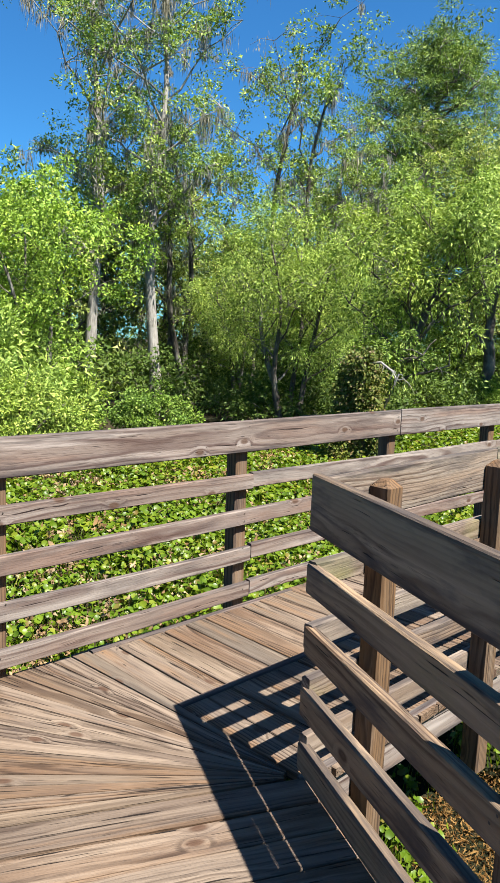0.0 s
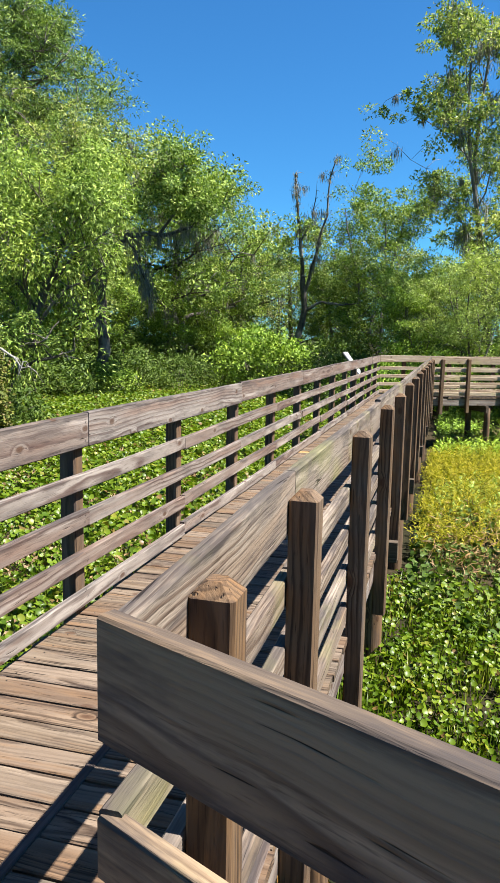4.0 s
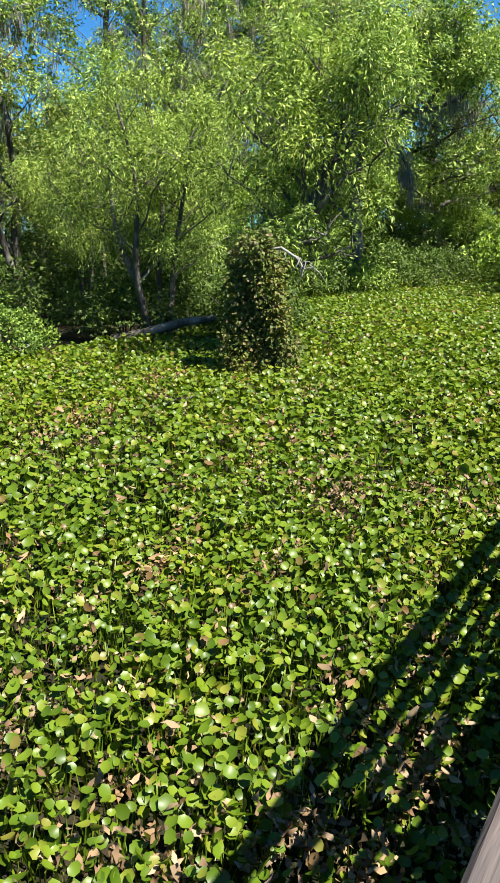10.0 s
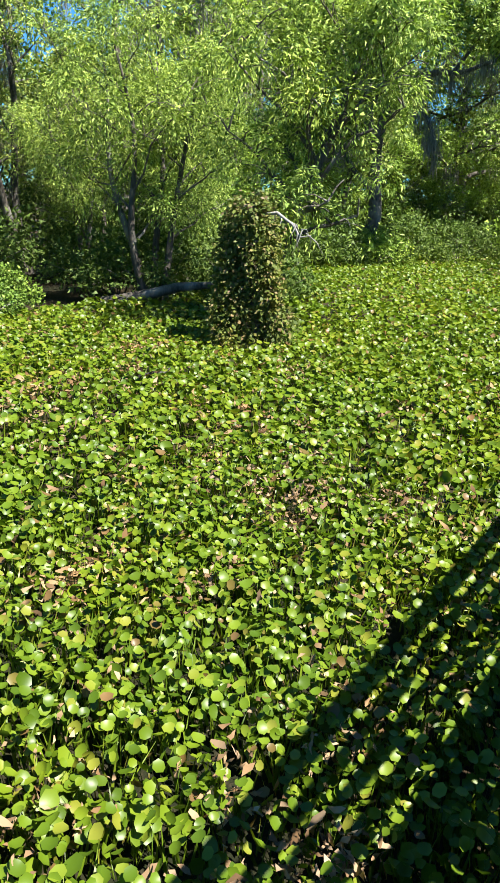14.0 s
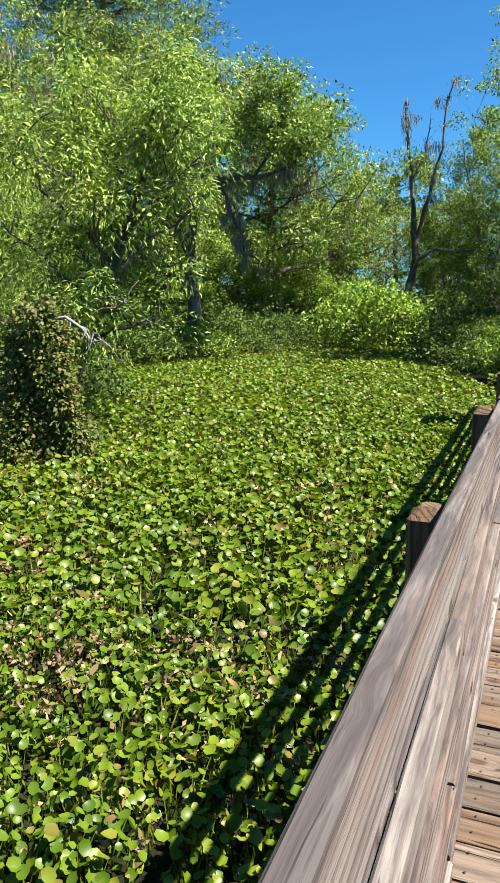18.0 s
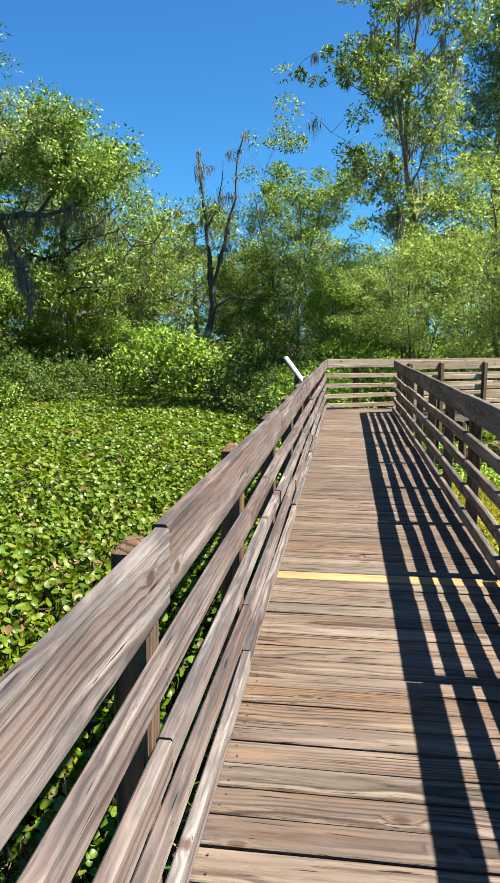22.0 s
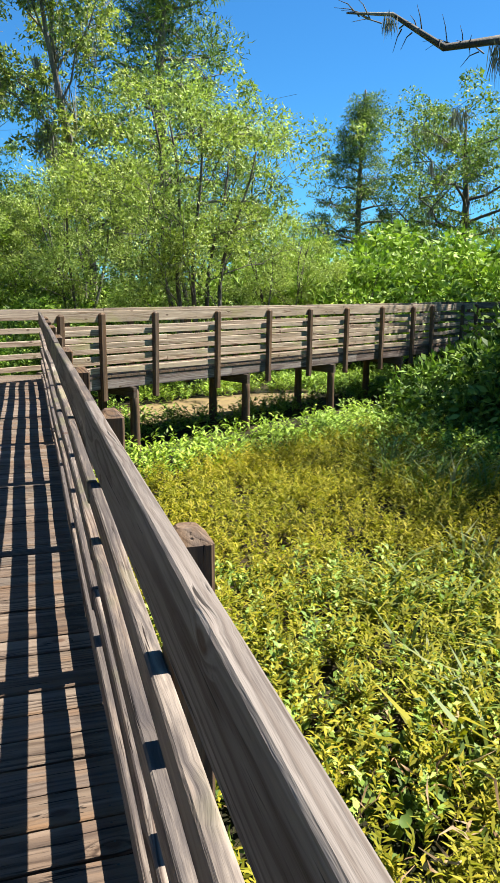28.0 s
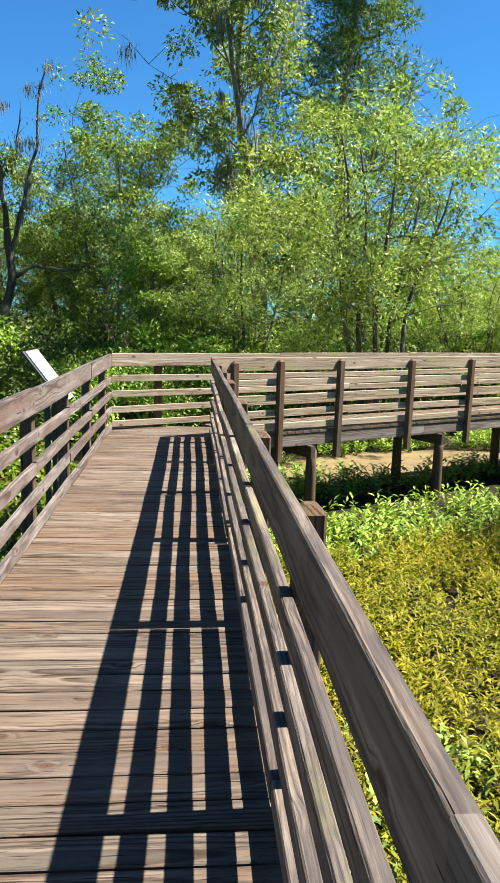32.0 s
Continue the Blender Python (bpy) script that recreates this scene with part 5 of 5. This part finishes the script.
dp = np.repeat(np.stack([x[is_dead], y[is_dead], h[is_dead]], 1), 2, 0) + rs.normal(size=(2 * is_dead.sum(), 3)) * np.array([0.03, 0.03, 0.02])
ds = np.repeat(s[is_dead], 2) * rs.uniform(0.7, 1.6, len(dp))
tagged(part("withered_leaves", ribbons_mesh("withered_leaves", rs, dp, ds, ds * 0.34, HYA_DEAD)), "tan withered leaves among the water hyacinth", "withered leaves", kind="stuff")
x, y = scatter(rs, -22.0, 0.0, 14.0, 45.0, 34)
ok = in_pond(x, y) & ~((x > -4.6) & (y < 21)) & ~((x > -8.0) & (y < 17))
x, y, rise, face = rosettes(rs, x[ok], y[ok], 4)
h = MAT_Z + 0.04 + 0.05 * field(x, y, 0.8, 2.9) + rise
tagged(part("far_water_hyacinth", pads_mesh("far_water_hyacinth", rs, x, y, h, rs.uniform(0.09, 0.15, len(x)), HYA, sides=5, stalk=False, face=face)),
       "green carpet of water hyacinth further out on the pond", "water plants", kind="stuff")

# the right side: broad-leaved water plants, then a yellow-green carpet of weed
x, y = scatter(rs, 0.5, 8.0, -1.0, 13.0, 72)
dry = ((x - 1.75) / 0.95) ** 2 + ((y - 3.05) / 0.75) ** 2 + 0.6 * field(x, y, 1.6, 4.0)
keep = (y > 1.3 - 0.4812 * (x - W)) & ((field(x, y, 0.45, 11.0) > -0.22) | (y < 8.0) & (x < 3.2)) & (dry > 1.0) & ((y < 8.6) | (x > 4.6) & ((y < 8) | (y > 11)))
x, y, rise, face = rosettes(rs, x[keep], y[keep], 7)
tagged(part("pond_plants", pads_mesh("pond_plants", rs, x, y, MAT_Z - 0.04 + 0.9 * rise, rs.uniform(0.030, 0.066, len(x)), HYA, sides=6, face=face)), "low broad-leaved plants on the mud beside the walk", "marsh plants", kind="stuff")

# low plants in the darkened leaf colour, which stands in for shade here
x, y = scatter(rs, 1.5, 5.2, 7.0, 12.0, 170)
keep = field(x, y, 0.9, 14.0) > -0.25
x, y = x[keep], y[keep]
tagged(part("shade_plants", pads_mesh("shade_plants", rs, x, y, MAT_Z + 0.08 + rs.normal(0, 0.05, len(x)), rs.uniform(0.05, 0.12, len(x)), SHADE_DEEP, sides=6)), "low plants beside the walk, dark leaf colour for the shade on them", "marsh plants", kind="stuff")


def weeds(name, label, rs, x, y, hmin, hmax, per, leaf, mat, category="weeds", lean=0.22):
    """Upright stems with pairs of narrow leaves."""
    n = len(x)
    hh = rs.uniform(hmin, hmax, n)
    u = np.tile(np.linspace(0.25, 1.0, per), n)
    i = np.repeat(np.arange(n), per)
    ln = rs.normal(0, lean, (n, 2))
    p = np.stack([x[i] + ln[i, 0] * hh[i] * u, y[i] + ln[i, 1] * hh[i] * u, MAT_Z - 0.08 + hh[i] * u], 1)
    az = rs.uniform(0, 2 * np.pi, len(i))
    d = np.stack([np.cos(az), np.sin(az), rs.uniform(0.1, 0.9, len(i))], 1)
    me = leaves_mesh(name, p, d, np.tile([0.05, 0.0, 1.0], (len(i), 1)) + rs.normal(0, 0.25, (len(i), 3)), leaf[0] * rs.uniform(0.7, 1.3, len(i)), leaf[1], mat)
    return tagged(part(name, me), label, category, kind="stuff")


def far_front(x):
    return FAR_R.y + (x - W) * 0.5543


x, y = scatter(rs, 1.5, 9.5, 8.4, 24.5, 185)
keep = (y < far_front(x) - 2.2 + 0.5 * field(x, y, 0.8, 9.0)) & (x < 8.6 - 0.25 * np.abs(y - 17)) & (field(x, y, 0.35, 21.0) + 0.10 * (y - 12.5) - 0.12 * np.maximum(0, x - 4.5) * np.maximum(0, 15.5 - y) > -0.42)
keep &= (field(x, y, 1.9, 13.0) + 0.5 * field(x, y, 5.0, 3.0) > np.where(y < 12.0, -0.12, -0.30))
x, y = x[keep], y[keep]
weeds("yellow_weed", "carpet of yellow-green weed with small narrow leaves", rs, x, y, 0.12, 0.44, 13, (0.078, 0.020), WEED)
x, y = scatter(rs, 1.6, 16.0, 17.0, 31.0, 55)
keep = ((y > far_front(x) - 2.6) | (x > 6.5)) & ((field(x, y, 0.5, 5.0) > -0.25) & (y > far_front(x) + 0.6) | (y < far_front(x) - 0.5))
keep &= ~(((x - 5.6) * 0.887 + (y - 25.4) * 0.4617) ** 2 / 3.2 ** 2 + (-(x - 5.6) * 0.4617 + (y - 25.4) * 0.887) ** 2 / 1.1 ** 2 < 1.0 + 0.5 * field(x, y, 0.9, 2.0))
x, y = x[keep], y[keep]
weeds("shade_weed", "darker low weeds under and beyond the far walkway", rs, x, y, 0.14, 0.44, 9, (0.11, 0.04), BRIGHT)
x, y = scatter(rs, 1.7, 9.0, 7.5, 15.0, 60)
keep = (field(x, y, 0.5, 31.0) > -0.2) & (y < 15.5 - 0.2 * x) & ((y > 11.0) | (x > 3.8))
weeds("marsh_weed", "mixed green marsh weeds with withered stems", rs, x[keep], y[keep], 0.12, 0.4, 9, (0.075, 0.035), BROAD)


def grass_tufts(name, label, rs, x, y, lmin, lmax, width, per, mat):
    n = len(x)
    i = np.repeat(np.arange(n), per)
    az = rs.uniform(0, 2 * np.pi, len(i))
    L1 = rs.uniform(lmin, lmax, len(i))
    p = np.stack([x[i] + rs.normal(0, 0.04, len(i)), y[i] + rs.normal(0, 0.04, len(i)), np.full(len(i), MAT_Z - 0.10)], 1)
    d = np.stack([np.cos(az) * 0.55, np.sin(az) * 0.55, np.ones(len(i))], 1)
    side = np.stack([-np.sin(az), np.cos(az), 0 * az], 1) * width / 2
    d = unit(d)
    m1 = p + d * (L1 * 0.55)[:, None]
    tip = m1 + unit(d + np.stack([np.cos(az), np.sin(az), -0.5 + 0 * az], 1) * 0.8) * (L1 * 0.45)[:, None]
    v = np.stack([p - side * 0.5, p + side * 0.5, m1 + side, m1 - side, tip], 1).reshape(-1, 3)
    k = np.arange(len(i)) * 5
    faces = [(a, a + 1, a + 2, a + 3) for a in k.tolist()] + [(a + 3, a + 2, a + 4) for a in k.tolist()]
    return tagged(part(name, mesh_of(name, v.tolist(), faces, mat)), label, "grass", kind="stuff")


x, y = scatter(rs, 3.2, 7.5, 10.0, 14.5, 5.5)
keep = x > 3.3 + 0.35 * np.abs(y - 12.0)
grass_tufts("marsh_grass", "tufts of long pale green blades beside the walk", rs, x[keep], y[keep], 0.35, 0.8, 0.03, 9, GRASS)
n = 1100
lp = np.stack([rs.uniform(1.7, 5.4, n), 8.6 + np.abs(rs.normal(0, 1.5, n)), MAT_Z + 0.12 + np.abs(rs.normal(0, 0.10, n))], 1)
tagged(part("withered_stems", ribbons_mesh("withered_stems", rs, lp, rs.uniform(0.10, 0.30, n), rs.uniform(0.010, 0.022, n), HYA_DEAD)), "reddish withered stems among the weeds", "withered stems", kind="stuff")

# brown needles and dead leaves on the soil in the corner of the two walkways
LITTER = leaf_material("brown_litter", [(0.0, (0.085, 0.042, 0.013)), (0.5, (0.165, 0.088, 0.027)), (1.0, (0.24, 0.148, 0.055))], 0.1, 0.1, 0.9)
x, y = scatter(rs, 0.5, 3.4, 1.6, 4.4, 2600)
keep = ((x - 1.75) / 1.05) ** 2 + ((y - 3.05) / 0.85) ** 2 + 0.5 * field(x, y, 1.6, 4.0) < 1.05
lp = np.stack([x[keep], y[keep], MAT_Z - 0.075 + np.abs(rs.normal(0, 0.015, keep.sum()))], 1)
tagged(part("leaf_litter", ribbons_mesh("leaf_litter", rs, lp, rs.uniform(0.03, 0.085, len(lp)), rs.uniform(0.004, 0.014, len(lp)), LITTER)), "brown fallen needles and dead leaves on the soil", "leaf litter", kind="stuff")

# bare brown mud beyond the far walkway
mud, mnt, mb = node_mat("brown_mud")
mtc = mnt.nodes.new("ShaderNodeTexCoord")
mn = add(mnt, "ShaderNodeTexNoise", Scale=2.6, Detail=6.0, Roughness=0.7)
mnt.links.new(mtc.outputs["Object"], mn.inputs["Vector"])
mnt.links.new(ramp(mnt, mn.outputs["Fac"], [(0.35, (0.09, 0.06, 0.022)), (0.55, (0.17, 0.115, 0.04)), (0.7, (0.15, 0.15, 0.03))]), mb.inputs["Base Color"])
mb.inputs["Roughness"].default_value = 0.8
mrs = random.Random(4)
ring = []
for i in range(40):
    a = 2 * math.pi * i / 40
    r = 1 + 0.12 * math.sin(3 * a + 1) + 0.1 * math.sin(5 * a) + mrs.uniform(-0.05, 0.05)
    u, v = 3.6 * r * math.cos(a), 1.35 * r * math.sin(a)
    ring.append((5.6 + u * 0.887 - v * 0.4617, 25.4 + u * 0.4617 + v * 0.887, MAT_Z - 0.045))
tagged(part("mud_patch", mesh_of("mud_patch", ring + [(5.6, 25.4, MAT_Z - 0.03)], [(i, (i + 1) % 40, 40) for i in range(40)], mud)), "bare brown mud beyond the far walkway", "mud", kind="structure")
x, y = scatter(rs, 3.2, 5.2, 10.2, 12.6, 3)
grass_tufts("broad_grass", "broad arching yellow-green blades beside the walk", rs, x, y, 0.45, 0.85, 0.045, 7, WEED)

x, y = scatter(rs, 5.9, 7.2, 16.2, 18.2, 7)
grass_tufts("tall_grass", "tall arching grass standing out of the weeds", rs, x, y, 0.6, 1.15, 0.028, 8, GRASS)
n = 420
lp = np.stack([-8.9 + rs.normal(0, 0.30, n), 11.5 + rs.normal(0, 0.45, n), MAT_Z + 0.17 + rs.normal(0, 0.03, n)], 1)
tagged(part("leaf_litter", ribbons_mesh("leaf_litter", rs, lp, rs.uniform(0.06, 0.13, n), rs.uniform(0.02, 0.045, n), HYA_DEAD)), "small heap of tan dead leaves on the pond plants", "leaf litter", kind="stuff")
